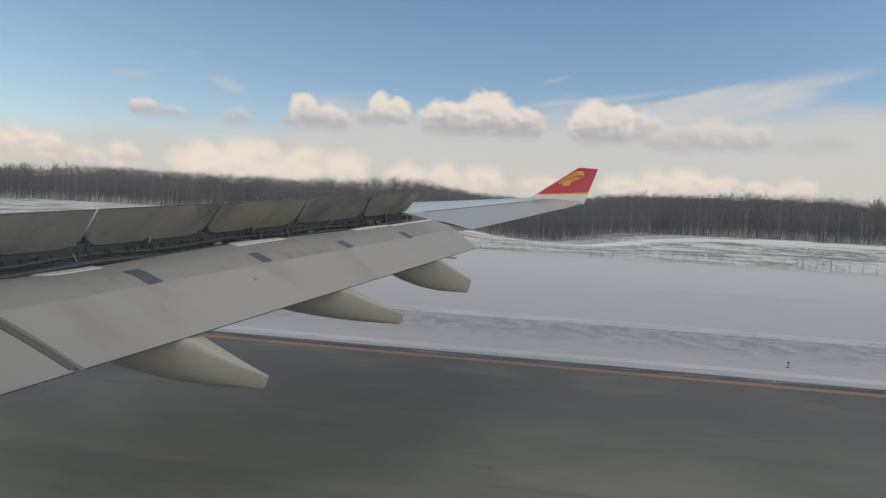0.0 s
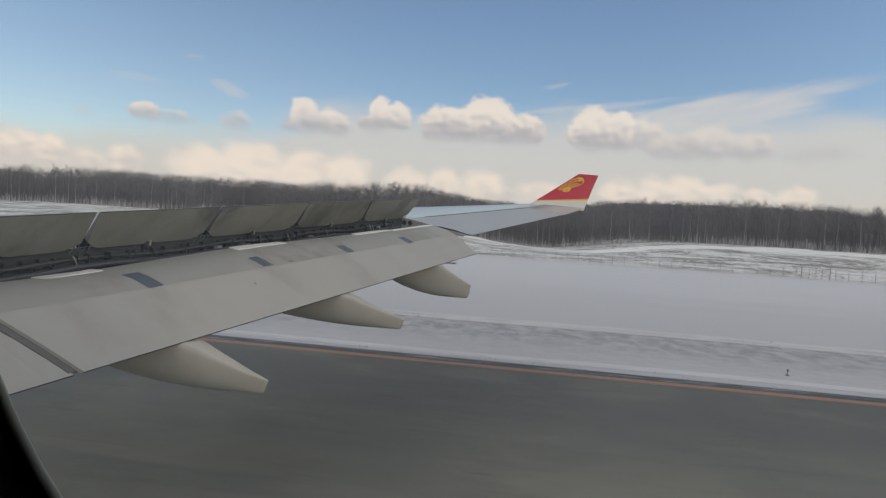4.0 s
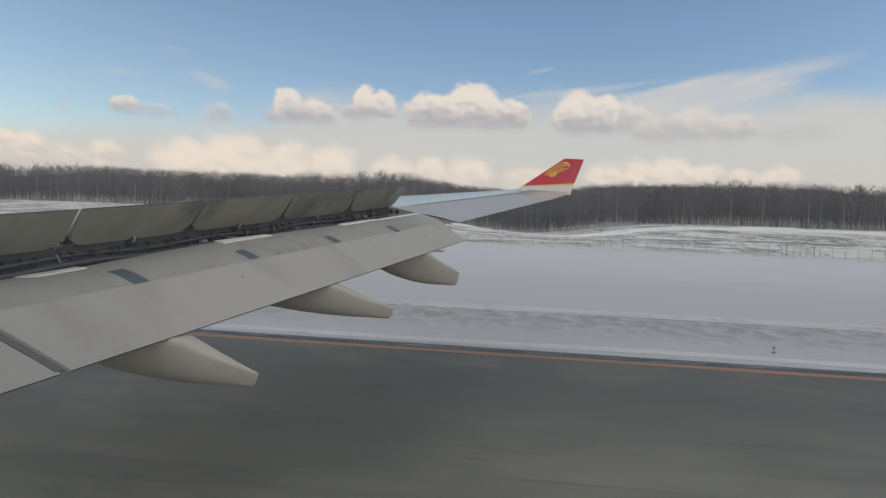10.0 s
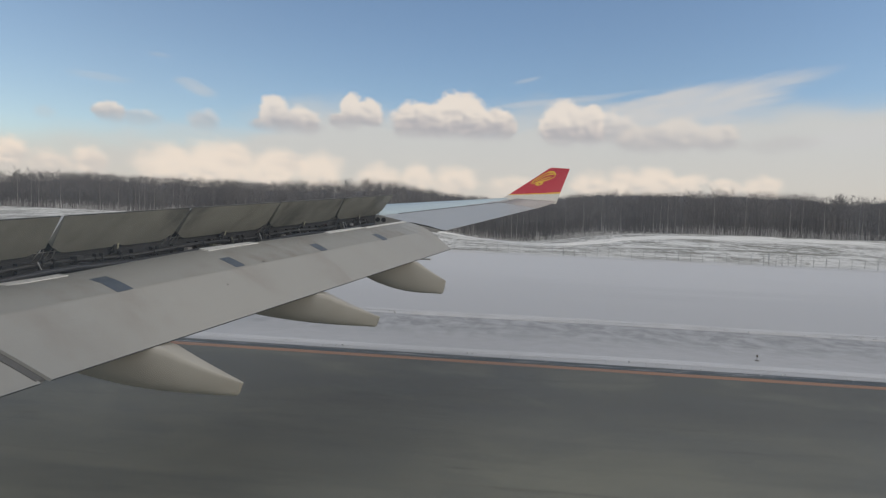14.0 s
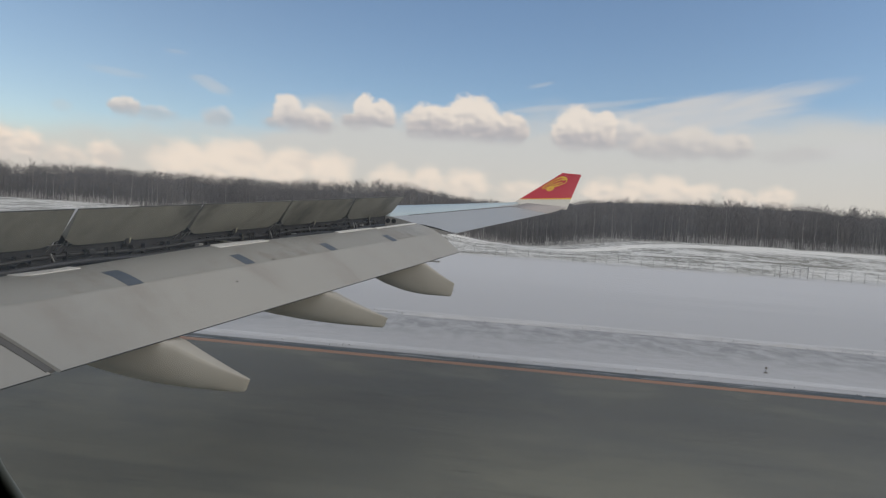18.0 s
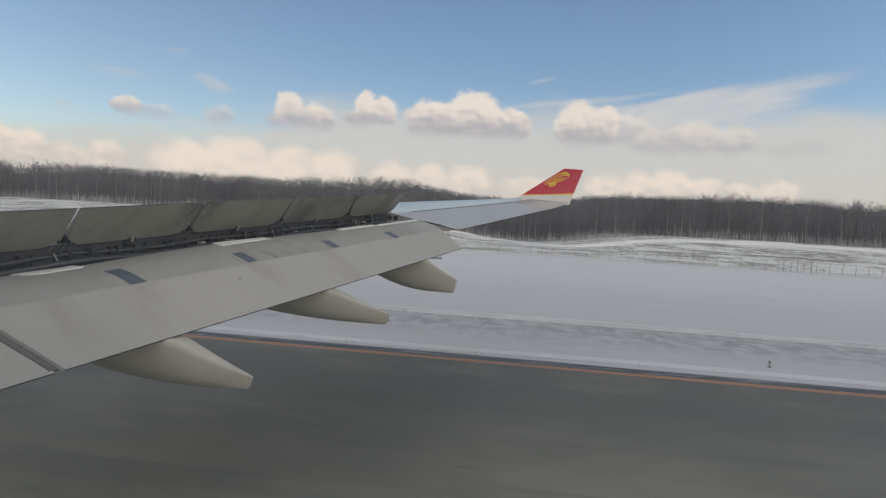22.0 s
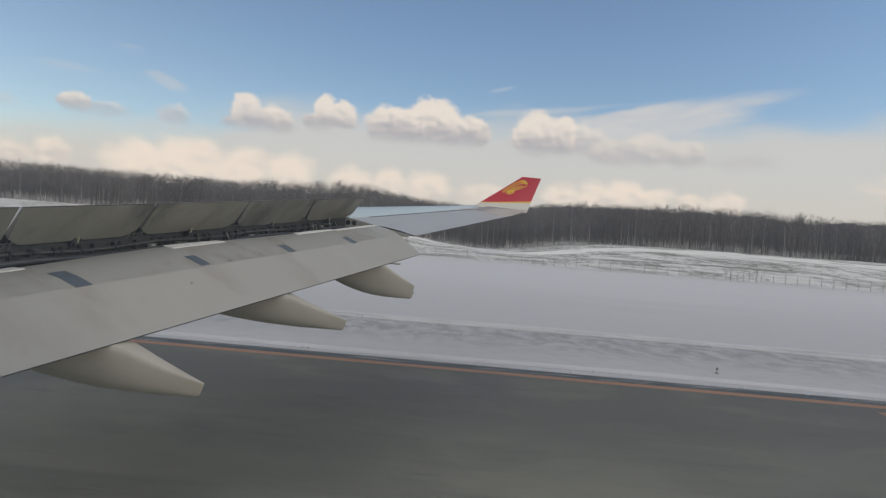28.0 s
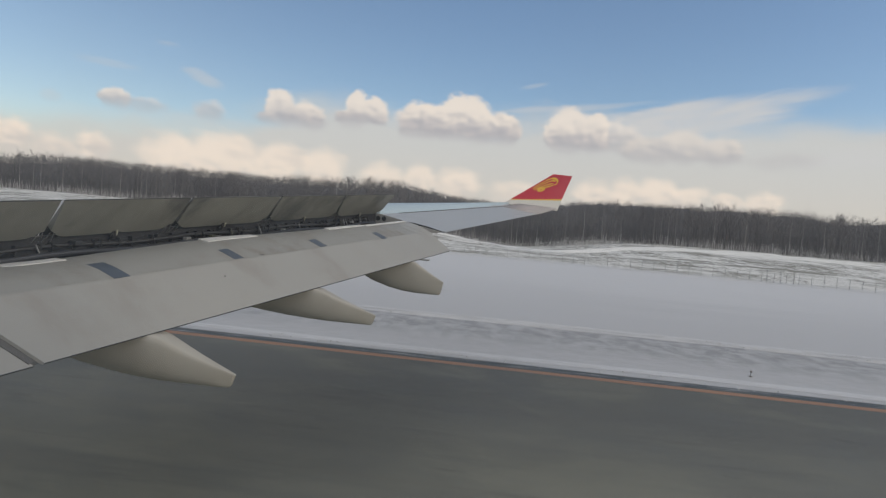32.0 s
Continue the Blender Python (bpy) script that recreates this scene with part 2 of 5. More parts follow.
def surface(name, base, rough=0.6, metal=0.0, vary=0.12, grain=8.0, large=0.6, bump=0.1, bump_scale=60.0, stretch=(1, 1, 1), dirt=None, dirt_amount=0.3, dirt_scale=1.2, specular=0.5, by_object=0.0):
    """A surface whose colour and gloss vary at two sizes, with stains and fine relief."""
    m = bpy.data.materials.new(name)
    m.use_nodes = True
    g = Graph(m.node_tree)
    p = g.scaled(g.node("ShaderNodeTexCoord").outputs["Object"], stretch)
    small, big = g.noise(p, grain, 6.0, 0.65), g.noise(p, large, 4.0, 0.55)
    k = g.math("ADD", g.math("MULTIPLY", g.math("SUBTRACT", small, 0.5), vary * 1.6), g.math("MULTIPLY", g.math("SUBTRACT", big, 0.5), vary * 2.2))
    if by_object:
        k = g.math("ADD", k, g.math("MULTIPLY", g.math("SUBTRACT", g.node("ShaderNodeObjectInfo").outputs["Random"], 0.5), by_object))
    k = g.math("ADD", k, 1.0)
    tone = g.node("ShaderNodeCombineColor")
    for s in tone.inputs:
        g.link(k, s)
    colour = g.mix(1.0, (*base, 1), tone.outputs[0], "MULTIPLY")
    if dirt:
        patch = g.noise(g.scaled(p, (1, 1, 1), (5, 9, 2)), dirt_scale, 7.0, 0.7)
        colour = g.mix(g.math("MULTIPLY", g.smooth(patch, 0.46, 0.72), dirt_amount), colour, (*dirt, 1))
    b = g.node("ShaderNodeBsdfPrincipled")
    g.link(colour, b.inputs["Base Color"])
    g.link(g.smooth(small, 0.25, 0.75, rough * 0.82, min(1.0, rough * 1.15)), b.inputs["Roughness"])
    b.inputs["Metallic"].default_value, b.inputs["Specular IOR Level"].default_value = metal, specular
    if bump:
        relief = g.node("ShaderNodeBump")
        relief.inputs["Strength"].default_value, relief.inputs["Distance"].default_value = bump, 0.01
        g.link(g.noise(p, bump_scale, 5.0, 0.6), relief.inputs["Height"])
        g.link(relief.outputs[0], b.inputs["Normal"])
    g.link(b.outputs[0], g.node("ShaderNodeOutputMaterial").inputs[0])
    return m


RUN = 0.03          # the runway's edge drifts outwards by this much a metre forward
EDGE = 23.2         # runway edge line, metres out from the seat


def lane(g):
    """Object position turned so that its first axis runs across the runway and the second along it."""
    p = g.node("ShaderNodeTexCoord").outputs["Object"]
    s = g.node("ShaderNodeSeparateXYZ")
    g.link(p, s.inputs[0])
    across = g.math("SUBTRACT", s.outputs[0], g.math("MULTIPLY", s.outputs[1], RUN))
    c = g.node("ShaderNodeCombineXYZ")
    g.link(across, c.inputs[0]), g.link(s.outputs[1], c.inputs[1]), g.link(s.outputs[2], c.inputs[2])
    return across, s.outputs[1], c.outputs[0]


def asphalt_material():
    m = bpy.data.materials.new("worn_runway_asphalt")
    m.use_nodes = True
    g = Graph(m.node_tree)
    across, along, p = lane(g)
    streak = g.noise(g.scaled(p, (1.0, 0.1, 1)), 1.0, 5.0, 0.6)
    wide = g.noise(g.scaled(p, (0.22, 0.02, 1)), 1.0, 3.0, 0.5)
    patch = g.noise(g.scaled(p, (0.3, 0.16, 1)), 1.0, 6.0, 0.62)
    stone = g.noise(p, 45.0, 3.0, 0.7)
    t = g.math("ADD", g.math("MULTIPLY", streak, 0.16), g.math("ADD", g.math("MULTIPLY", wide, 0.26), g.math("MULTIPLY", patch, 0.58)))
    colour = g.mix(g.smooth(t, 0.41, 0.59), (0.17, 0.168, 0.134, 1), (0.248, 0.245, 0.194, 1))
    rubber = g.smooth(g.noise(g.scaled(p, (0.7, 0.09, 1), (3, 4, 0)), 1.0, 6.0, 0.68), 0.58, 0.74)
    colour = g.mix(g.math("MULTIPLY", rubber, 0.22), colour, (0.06, 0.06, 0.06, 1))
    colour = g.mix(g.math("MULTIPLY", g.math("SUBTRACT", stone, 0.35), 0.25), colour, (0.2, 0.195, 0.18, 1))
    # the outer lanes are darker and colder, reaching inwards to even out the lighting
    verge = g.smooth(g.math("ADD", across, g.math("MULTIPLY", g.math("SUBTRACT", patch, 0.5), 9.0)), EDGE - 14.0, EDGE - 2.5)
    colour = g.mix(g.math("MULTIPLY", verge, 0.8), colour, (0.11, 0.112, 0.107, 1))
    # towards the middle the asphalt is painted paler to offset shade under the aircraft
    shade_offset = g.smooth(g.math("ADD", across, g.math("MULTIPLY", g.math("SUBTRACT", patch, 0.5), 5.0)), 13.0, 6.5)
    colour = g.mix(g.math("MULTIPLY", shade_offset, 0.62), colour, (0.4, 0.393, 0.31, 1))
    # long soft bands left by ploughs and sweepers
    band = g.noise(g.scaled(p, (0.75, 0.05, 1), (6, 2, 0)), 1.0, 5.0, 0.6)
    colour = g.mix(g.smooth(band, 0.5, 0.68, 0.0, 0.42), colour, (0.12, 0.12, 0.112, 1))
    # blotches of old sealant and damp
    blot = g.noise(g.scaled(p, (0.9, 0.42, 1), (1, 30, 0)), 0.7, 7.0, 0.7)
    colour = g.mix(g.smooth(blot, 0.63, 0.74, 0.0, 0.5), colour, (0.06, 0.06, 0.062, 1))
    # damp, colder areas and dry, olive ones, a few metres across
    damp = g.noise(g.scaled(p, (0.34, 0.2, 1), (17, 5, 0)), 1.0, 5.0, 0.58, 0.6)
    colour = g.mix(g.smooth(damp, 0.44, 0.7, 0.0, 0.27), colour, (0.105, 0.112, 0.112, 1))
    colour = g.mix(g.smooth(damp, 0.5, 0.3, 0.0, 0.25), colour, (0.27, 0.264, 0.2, 1))
    # torn dark scrapes of rubber along the run
    scrape = g.noise(g.scaled(p, (1.5, 0.22, 1), (23, 9, 0)), 1.0, 7.0, 0.66, 0.4)
    colour = g.mix(g.smooth(scrape, 0.57, 0.74, 0.0, 0.4), colour, (0.07, 0.07, 0.068, 1))
    b = g.node("ShaderNodeBsdfPrincipled")
    g.link(colour, b.inputs["Base Color"])
    b.inputs["Specular IOR Level"].default_value = 0.25
    g.link(g.smooth(patch, 0.3, 0.7, 0.7, 0.92), b.inputs["Roughness"])
    relief = g.node("ShaderNodeBump")
    relief.inputs["Strength"].default_value, relief.inputs["Distance"].default_value = 0.35, 0.01
    g.link(stone, relief.inputs["Height"]), g.link(relief.outputs[0], b.inputs["Normal"])
    g.link(b.outputs[0], g.node("ShaderNodeOutputMaterial").inputs[0])
    return m


def snow_ground_material():
    """Snow: clean on the strip, scuffed beside the runway, thin over dry grass beyond the fence."""
    m = bpy.data.materials.new("snow_over_dry_grass")
    m.use_nodes = True
    g = Graph(m.node_tree)
    across, along, p = lane(g)
    drift = g.noise(g.scaled(p, (0.35, 0.03, 1)), 1.0, 5.0, 0.6)
    scuff = g.noise(g.scaled(p, (2.2, 0.16, 1)), 1.0, 7.0, 0.68)
    clump = g.noise(g.scaled(p, (0.075, 0.085, 1)), 1.0, 8.0, 0.74)
    tuft = g.noise(g.scaled(p, (0.3, 0.9, 1)), 1.0, 9.0, 0.84, 0.5)
    snow = g.mix(drift, (0.61, 0.61, 0.622, 1), (0.71, 0.706, 0.71, 1))
    # the snow is darker towards the runway
    thin = g.smooth(g.math("ADD", across, g.math("MULTIPLY", drift, 14.0)), EDGE + 62.0, EDGE + 14.0)
    snow = g.mix(g.math("MULTIPLY", thin, 0.7), snow, (0.47, 0.47, 0.478, 1))
    # scuffed belt of blown snow beside the pavement
    belt = g.math("MULTIPLY", g.smooth(across, EDGE + 3.0, EDGE + 9.5), g.smooth(across, EDGE + 11.9, EDGE + 11.0))
    fleck = g.noise(g.scaled(p, (0.7, 1.0, 1), (4, 3, 0)), 1.0, 9.0, 0.76, 0.25)
    worn = g.math("MULTIPLY", belt, g.math("ADD", g.smooth(fleck, 0.4, 0.6, 0.0, 0.9), g.smooth(scuff, 0.3, 0.6, 0.0, 0.3)))
    snow = g.mix(worn, snow, (0.31, 0.31, 0.315, 1))
    hem = g.math("MULTIPLY", g.smooth(g.math("ADD", across, g.math("MULTIPLY", scuff, 1.1)), EDGE + 2.3, EDGE + 1.5), 0.85)
    snow = g.mix(hem, snow, (0.1, 0.125, 0.14, 1))
    # wind-packed crust and crumbs of ice in the first dozen metres
    crumb = g.noise(g.scaled(p, (1.6, 0.7, 1), (2, 8, 0)), 1.6, 8.0, 0.75)
    near = g.smooth(across, EDGE + 16.0, EDGE + 6.0)
    snow = g.mix(g.math("MULTIPLY", g.math("MULTIPLY", near, g.smooth(crumb, 0.46, 0.66)), 0.55), snow, (0.42, 0.42, 0.42, 1))
    faint = g.noise(g.scaled(p, (0.5, 0.05, 1), (7, 1, 0)), 1.0, 4.0, 0.5)
    snow = g.mix(g.smooth(faint, 0.35, 0.75, 0.0, 0.22), snow, (0.55, 0.55, 0.57, 1))
    # dry grass through thin snow beyond the fence
    beyond = g.smooth(g.math("ADD", across, g.math("MULTIPLY", clump, 16.0)), 104.0, 118.0)
    furrow = g.noise(g.scaled(p, (0.55, 0.012, 1), (9, 2, 0)), 1.0, 4.0, 0.6)
    cover = g.math("ADD", g.math("MULTIPLY", furrow, 0.2), g.math("ADD", g.math("MULTIPLY", clump, 0.32), g.math("MULTIPLY", tuft, 0.48)))
    grass = g.math("MULTIPLY", beyond, g.smooth(cover, 0.472, 0.54))
    straw = g.mix(tuft, (0.06, 0.058, 0.045, 1), (0.24, 0.225, 0.17, 1))
    snow = g.mix(beyond, snow, (0.82, 0.805, 0.77, 1))
    colour = g.mix(g.math("MULTIPLY", grass, 0.85), snow, straw)
    b = g.node("ShaderNodeBsdfPrincipled")
    g.link(colour, b.inputs["Base Color"])
    b.inputs["Roughness"].default_value, b.inputs["Specular IOR Level"].default_value = 0.8, 0.25
    relief = g.node("ShaderNodeBump")
    relief.inputs["Strength"].default_value, relief.inputs["Distance"].default_value = 0.5, 0.08
    g.link(scuff, relief.inputs["Height"]), g.link(relief.outputs[0], b.inputs["Normal"])
    g.link(b.outputs[0], g.node("ShaderNodeOutputMaterial").inputs[0])
    return m


ASPHALT, SNOW = asphalt_material(), snow_ground_material()
LINE_PAINT = surface("faded_orange_line_paint", (0.34, 0.18, 0.105), 0.75, vary=0.35, grain=3, large=0.7, bump=0.2, stretch=(2, 0.12, 1), dirt=(0.13, 0.12, 0.11), dirt_amount=0.5)
SNOW_BANK = surface("ploughed_snow", (0.62, 0.62, 0.628), 0.8, vary=0.12, grain=5, large=0.6, bump=0.6, bump_scale=9, dirt=(0.5, 0.49, 0.47), dirt_amount=0.45)
FIELD_SNOW = surface("clean_field_snow", (0.86, 0.85, 0.82), 0.8, vary=0.08, grain=2, large=0.2, bump=0.3, bump_scale=3)
WING_GREY = surface("light_grey_aircraft_paint", (0.375, 0.367, 0.341), 0.5, vary=0.05, grain=14, large=0.35, bump=0.03, stretch=(1, 0.4, 0.6), dirt=(0.27, 0.24, 0.205), dirt_amount=0.45, dirt_scale=1.1)
FLAP_FRONT = surface("darker_grey_flap_paint", (0.32, 0.316, 0.293), 0.55, vary=0.08, grain=14, large=0.7, bump=0.03, stretch=(1, 0.5, 1), dirt=(0.2, 0.165, 0.13), dirt_amount=0.55, dirt_scale=1.6)
FAIRING_CREAM = surface("cream_grey_fairing_paint", (0.48, 0.45, 0.39), 0.45, vary=0.07, grain=10, large=0.8, bump=0.03, dirt=(0.33, 0.29, 0.23), dirt_amount=0.35)
SPOILER_GREY = surface("dull_olive_grey_primer", (0.26, 0.257, 0.224), 0.4, vary=0.3, grain=5, large=0.85, bump=0.05, stretch=(1, 0.5, 0.5), dirt=(0.07, 0.071, 0.07), dirt_amount=0.85, dirt_scale=0.8, specular=0.4)
EDGE_DARK = surface("dark_rubber_seal", (0.035, 0.036, 0.04), 0.7, vary=0.2, bump=0.1)
# near-black base with still darker patches for the cove's parts
COVE_DARK = surface("near_black_cove_metal", (0.024, 0.024, 0.027), 0.65, vary=0.3, grain=6, large=1.5, bump=0.2, dirt=(0.012, 0.012, 0.013), dirt_amount=0.7)
PIPE_METAL = surface("greasy_steel_tube", (0.062, 0.061, 0.06), 0.45, metal=0.4, vary=0.2, bump=0.05)
SPOT_YELLOW = surface("pale_reflection_olive", (0.46, 0.44, 0.33), 0.6, vary=0.25, bump=0.05)
WET_EDGE = surface("wet_black_ice_and_grit", (0.035, 0.042, 0.044), 0.6, vary=0.4, grain=3, large=0.6, bump=0.3, stretch=(2, 0.3, 1), dirt=(0.5, 0.5, 0.5), dirt_amount=0.5, dirt_scale=1.6)
JOINT = surface("tarred_paving_joint", (0.19, 0.186, 0.155), 0.95, vary=0.35, grain=5, large=0.7, bump=0.2, stretch=(1, 0.3, 1), specular=0.1)
SEAL_GREY = surface("grimy_grey_seal", (0.12, 0.115, 0.108), 0.6, vary=0.2, bump=0.1)
TUBE_BLACK = surface("worn_black_tube", (0.04, 0.041, 0.046), 0.38, vary=0.25, grain=6, large=1.0, bump=0.05)
GAP_SHADE = surface("dark_gap_fill", (0.06, 0.058, 0.055), 0.6, vary=0.2, bump=0.1)
RUB_STRIP = surface("blue_grey_rub_strip", (0.075, 0.095, 0.125), 0.45, vary=0.12, bump=0.03)
WHITE_SEAL = surface("white_teflon_seal", (0.78, 0.77, 0.74), 0.5, vary=0.07, bump=0.03, dirt=(0.5, 0.47, 0.42), dirt_amount=0.3)
WING_PALE = surface("pale_blue_grey_wing_paint", (0.43, 0.445, 0.46), 0.5, vary=0.08, grain=4, large=0.5, bump=0.02, dirt=(0.34, 0.35, 0.36), dirt_amount=0.4, dirt_scale=1.5)
# the pale blue holds the sky's reflection on the forward skin
WING_FRONT = surface("sky_tinted_leading_skin", (0.5, 0.6, 0.645), 0.42, vary=0.05, bump=0.02)
WHITE_PAINT = surface("white_aircraft_paint", (0.72, 0.69, 0.63), 0.35, vary=0.04, bump=0.02, dirt=(0.6, 0.55, 0.48), dirt_amount=0.25)
RED_PAINT = surface("red_tail_paint", (0.56, 0.028, 0.05), 0.5, vary=0.08, bump=0.02)
TIP_BEIGE = surface("stained_beige_tip_paint", (0.47, 0.43, 0.415), 0.5, vary=0.12, grain=5, large=1.0, bump=0.02)
YELLOW_PAINT = surface("golden_yellow_paint", (0.85, 0.5, 0.045), 0.4, vary=0.06, bump=0.02)
CABIN_DARK = surface("dark_cabin_lining", (0.2, 0.23, 0.22), 0.7, vary=0.15, bump=0.1)
GASKET = surface("pale_window_gasket", (0.25, 0.26, 0.21), 0.5, vary=0.1, bump=0.05)
BARK_GREY = surface("grey_brown_bark", (0.14, 0.135, 0.136), 0.9, vary=0.3, grain=3, large=0.05, bump=0.0, by_object=0.35)
BARK_PALE = surface("pale_birch_bark", (0.36, 0.35, 0.335), 0.85, vary=0.35, grain=4, large=0.3, bump=0.0, by_object=0.3, dirt=(0.1, 0.09, 0.085), dirt_amount=0.8, dirt_scale=2.0)
TWIGS = surface("bare_brown_twigs", (0.195, 0.187, 0.188), 0.9, vary=0.35, grain=0.3, large=0.03, bump=0.0, by_object=0.3)
BRUSH = surface("leafless_undergrowth", (0.14, 0.135, 0.136), 0.95, vary=0.3, grain=0.6, large=0.04, bump=0.0)
HILL_WOOD = surface("distant_bare_woodland", (0.148, 0.144, 0.146), 0.95, vary=0.4, grain=0.5, large=0.06, bump=0.0)
FROST = surface("frosted_pale_stems", (0.52, 0.51, 0.5), 0.8, vary=0.3, grain=2, large=0.2, bump=0.0)
FENCE_PALE = surface("pale_frosted_wire", (0.5, 0.49, 0.47), 0.7, vary=0.15, bump=0.0)
FENCE_GREY = surface("galvanised_fence_steel", (0.33, 0.325, 0.315), 0.6, metal=0.2, vary=0.15, bump=0.0)
SIGN_DARK = surface("dark_sign_housing", (0.03, 0.034, 0.04), 0.6, vary=0.1, bump=0.02)
SIGN_WHITE = surface("white_sign_marking", (0.7, 0.7, 0.68), 0.5, vary=0.1, bump=0.0)
LAMP_METAL = surface("weathered_lamp_metal", (0.2, 0.18, 0.15), 0.5, metal=0.4, vary=0.2, bump=0.0)
CONCRETE = surface("pale_facade_concrete", (0.55, 0.55, 0.54), 0.8, vary=0.1, grain=0.6, large=0.05, bump=0.0)
WINDOW_DARK = surface("dark_window_glass", (0.05, 0.06, 0.075), 0.2, vary=0.1, bump=0.0)


def pane_material():
    m = bpy.data.materials.new("scratched_acrylic_pane")
    m.use_nodes = True
    g = Graph(m.node_tree)
    clear, gloss = g.node("ShaderNodeBsdfTransparent"), g.node("ShaderNodeBsdfGlossy")
    clear.inputs[0].default_value = (0.985, 0.985, 0.985, 1)
    gloss.inputs["Roughness"].default_value = 0.25
    mixer = g.node("ShaderNodeMixShader")
    mixer.inputs[0].default_value = 0.01
    g.link(clear.outputs[0], mixer.inputs[1]), g.link(gloss.outputs[0], mixer.inputs[2])
    # crazed plastic scatters a little daylight, in uneven upright smears
    haze, crazed = g.node("ShaderNodeBsdfTranslucent"), g.node("ShaderNodeMixShader")
    haze.inputs[0].default_value = (0.9, 0.95, 0.98, 1)
    p = g.scaled(g.node("ShaderNodeTexCoord").outputs["Object"], (1, 1, 0.35))
    g.link(g.smooth(g.noise(p, 22.0, 3.0, 0.5), 0.3, 0.7, 0.034, 0.064), crazed.inputs[0])
    g.link(mixer.outputs[0], crazed.inputs[1]), g.link(haze.outputs[0], crazed.inputs[2])
    g.link(crazed.outputs[0], g.node("ShaderNodeOutputMaterial").inputs[0])
    return m


PANE = pane_material()

# ---------------------------------------------------------------- builders


def mesh_of(name, verts, faces, material, smooth=False):
    me = bpy.data.meshes.new(name)
    me.from_pydata([tuple(v) for v in verts], [], faces)
    me.materials.append(material)
    if smooth:
        me.polygons.foreach_set("use_smooth", [True] * len(me.polygons))
    me.update()
    return me


def part(name, bm, material, parent=None, label="", smooth=False):
    me = bpy.data.meshes.new(name)
    bmesh.ops.recalc_face_normals(bm, faces=bm.faces)
    bm.to_mesh(me)
    bm.free()
    me.materials.append(material)
    if smooth:
        me.polygons.foreach_set("use_smooth", [True] * len(me.polygons))
    ob = new(name, me)
    ob.parent = parent
    return tagged(ob, label)


def loft(sections, closed=True, caps=True):
    """Skin through rings of points."""
    bm = bmesh.new()
    rings = [[bm.verts.new(p) for p in s] for s in sections]
    n = len(rings[0])
    for a, b in zip(rings, rings[1:]):
        for i in range(n if closed else n - 1):
            j = (i + 1) % n
            bm.faces.new((a[i], a[j], b[j], b[i]))
    if caps and closed:
        bm.faces.new(rings[0]), bm.faces.new(rings[-1])
    return bm


def tube(bm, points, radius, sides=6):
    """A round bar along points, added to bm."""
    points = [Vector(p) for p in points]
    rings = []
    for i, p in enumerate(points):
        d = (points[min(i + 1, len(points) - 1)] - points[max(i - 1, 0)]).normalized()
        a = d.orthogonal().normalized()
        b = d.cross(a)
        r = radius[i] if isinstance(radius, (list, tuple)) else radius
        rings.append([bm.verts.new(p + r * (math.cos(2 * math.pi * k / sides) * a + math.sin(2 * math.pi * k / sides) * b)) for k in range(sides)])
    for r, s in zip(rings, rings[1:]):
        for k in range(sides):
            bm.faces.new((r[k], r[(k + 1) % sides], s[(k + 1) % sides], s[k]))
    bm.faces.new(rings[0]), bm.faces.new(rings[-1])
    return bm


def box(bm, lo, hi, bevel=0.0):
    lo, hi = Vector(lo), Vector(hi)
    made = bmesh.ops.create_cube(bm, size=1.0, matrix=Matrix.LocRotScale((lo + hi) / 2, None, hi - lo))["verts"]
    if bevel:
        edges = list({e for v in made for e in v.link_edges})
        bmesh.ops.bevel(bm, geom=edges, offset=bevel, segments=2, affect="EDGES", profile=0.6)
    return bm


def thing(name, label, category, group="", kind=""):
    return tagged(new(name), label, category, group, kind)


# ---------------------------------------------------------------- ground


def swell(x, y):
    """Height of the land: level round the runway, rising beyond the fence, with a dip."""
    d = x - RUN * y
    if d < 99:
        return 0.0
    t = min(1.0, (d - 99) / 105)
    rise = t * t * (3 - 2 * t)
    dip = math.exp(-((y + 4) / 30) ** 2) * 4.6 + math.exp(-((y - 330) / 120) ** 2) * 3
    far = max(0.0, d - 420) / 900
    roll = noise.noise((x * 0.02, y * 0.02, 3.0)) * 1.2 * rise
    return rise * (3.2 - dip) + roll + 0.25 * noise.noise((x * 0.09, y * 0.05, 1.0)) * min(1, t * 6) + 10 * far


def ground_sheet():
    xs = [-4000, -1500, -500, -100, -60, 0, 20, EDGE + 1, EDGE + 4, EDGE + 8, EDGE + 12, 40, 50, 60, 75, 88, 96] + [100 + 3.2 * k for k in range(50)] + [270, 300, 340, 400, 480, 600, 900, 1500, 2500, 4400]
    ys = [-4400, -2500, -1500, -900, -600, -450, -350] + [-300 + 5 * k for k in range(121)] + [330, 380, 450, 600, 900, 1500, 2500, 4400]
    verts = [(x + RUN * y * (abs(y) < 700), y, swell(x + RUN * y * (abs(y) < 700), y) - 0.03) for y in ys for x in xs]
    n = len(xs)
    faces = [(r * n + i, r * n + i + 1, r * n + n + i + 1, r * n + n + i) for r in range(len(ys) - 1) for i in range(n - 1)]
    ob = new("ground", mesh_of("ground", verts, faces, SNOW, True))
    tagged(ob, "snow-covered airfield with dry grass showing beyond the fence", "ground", kind="structure")


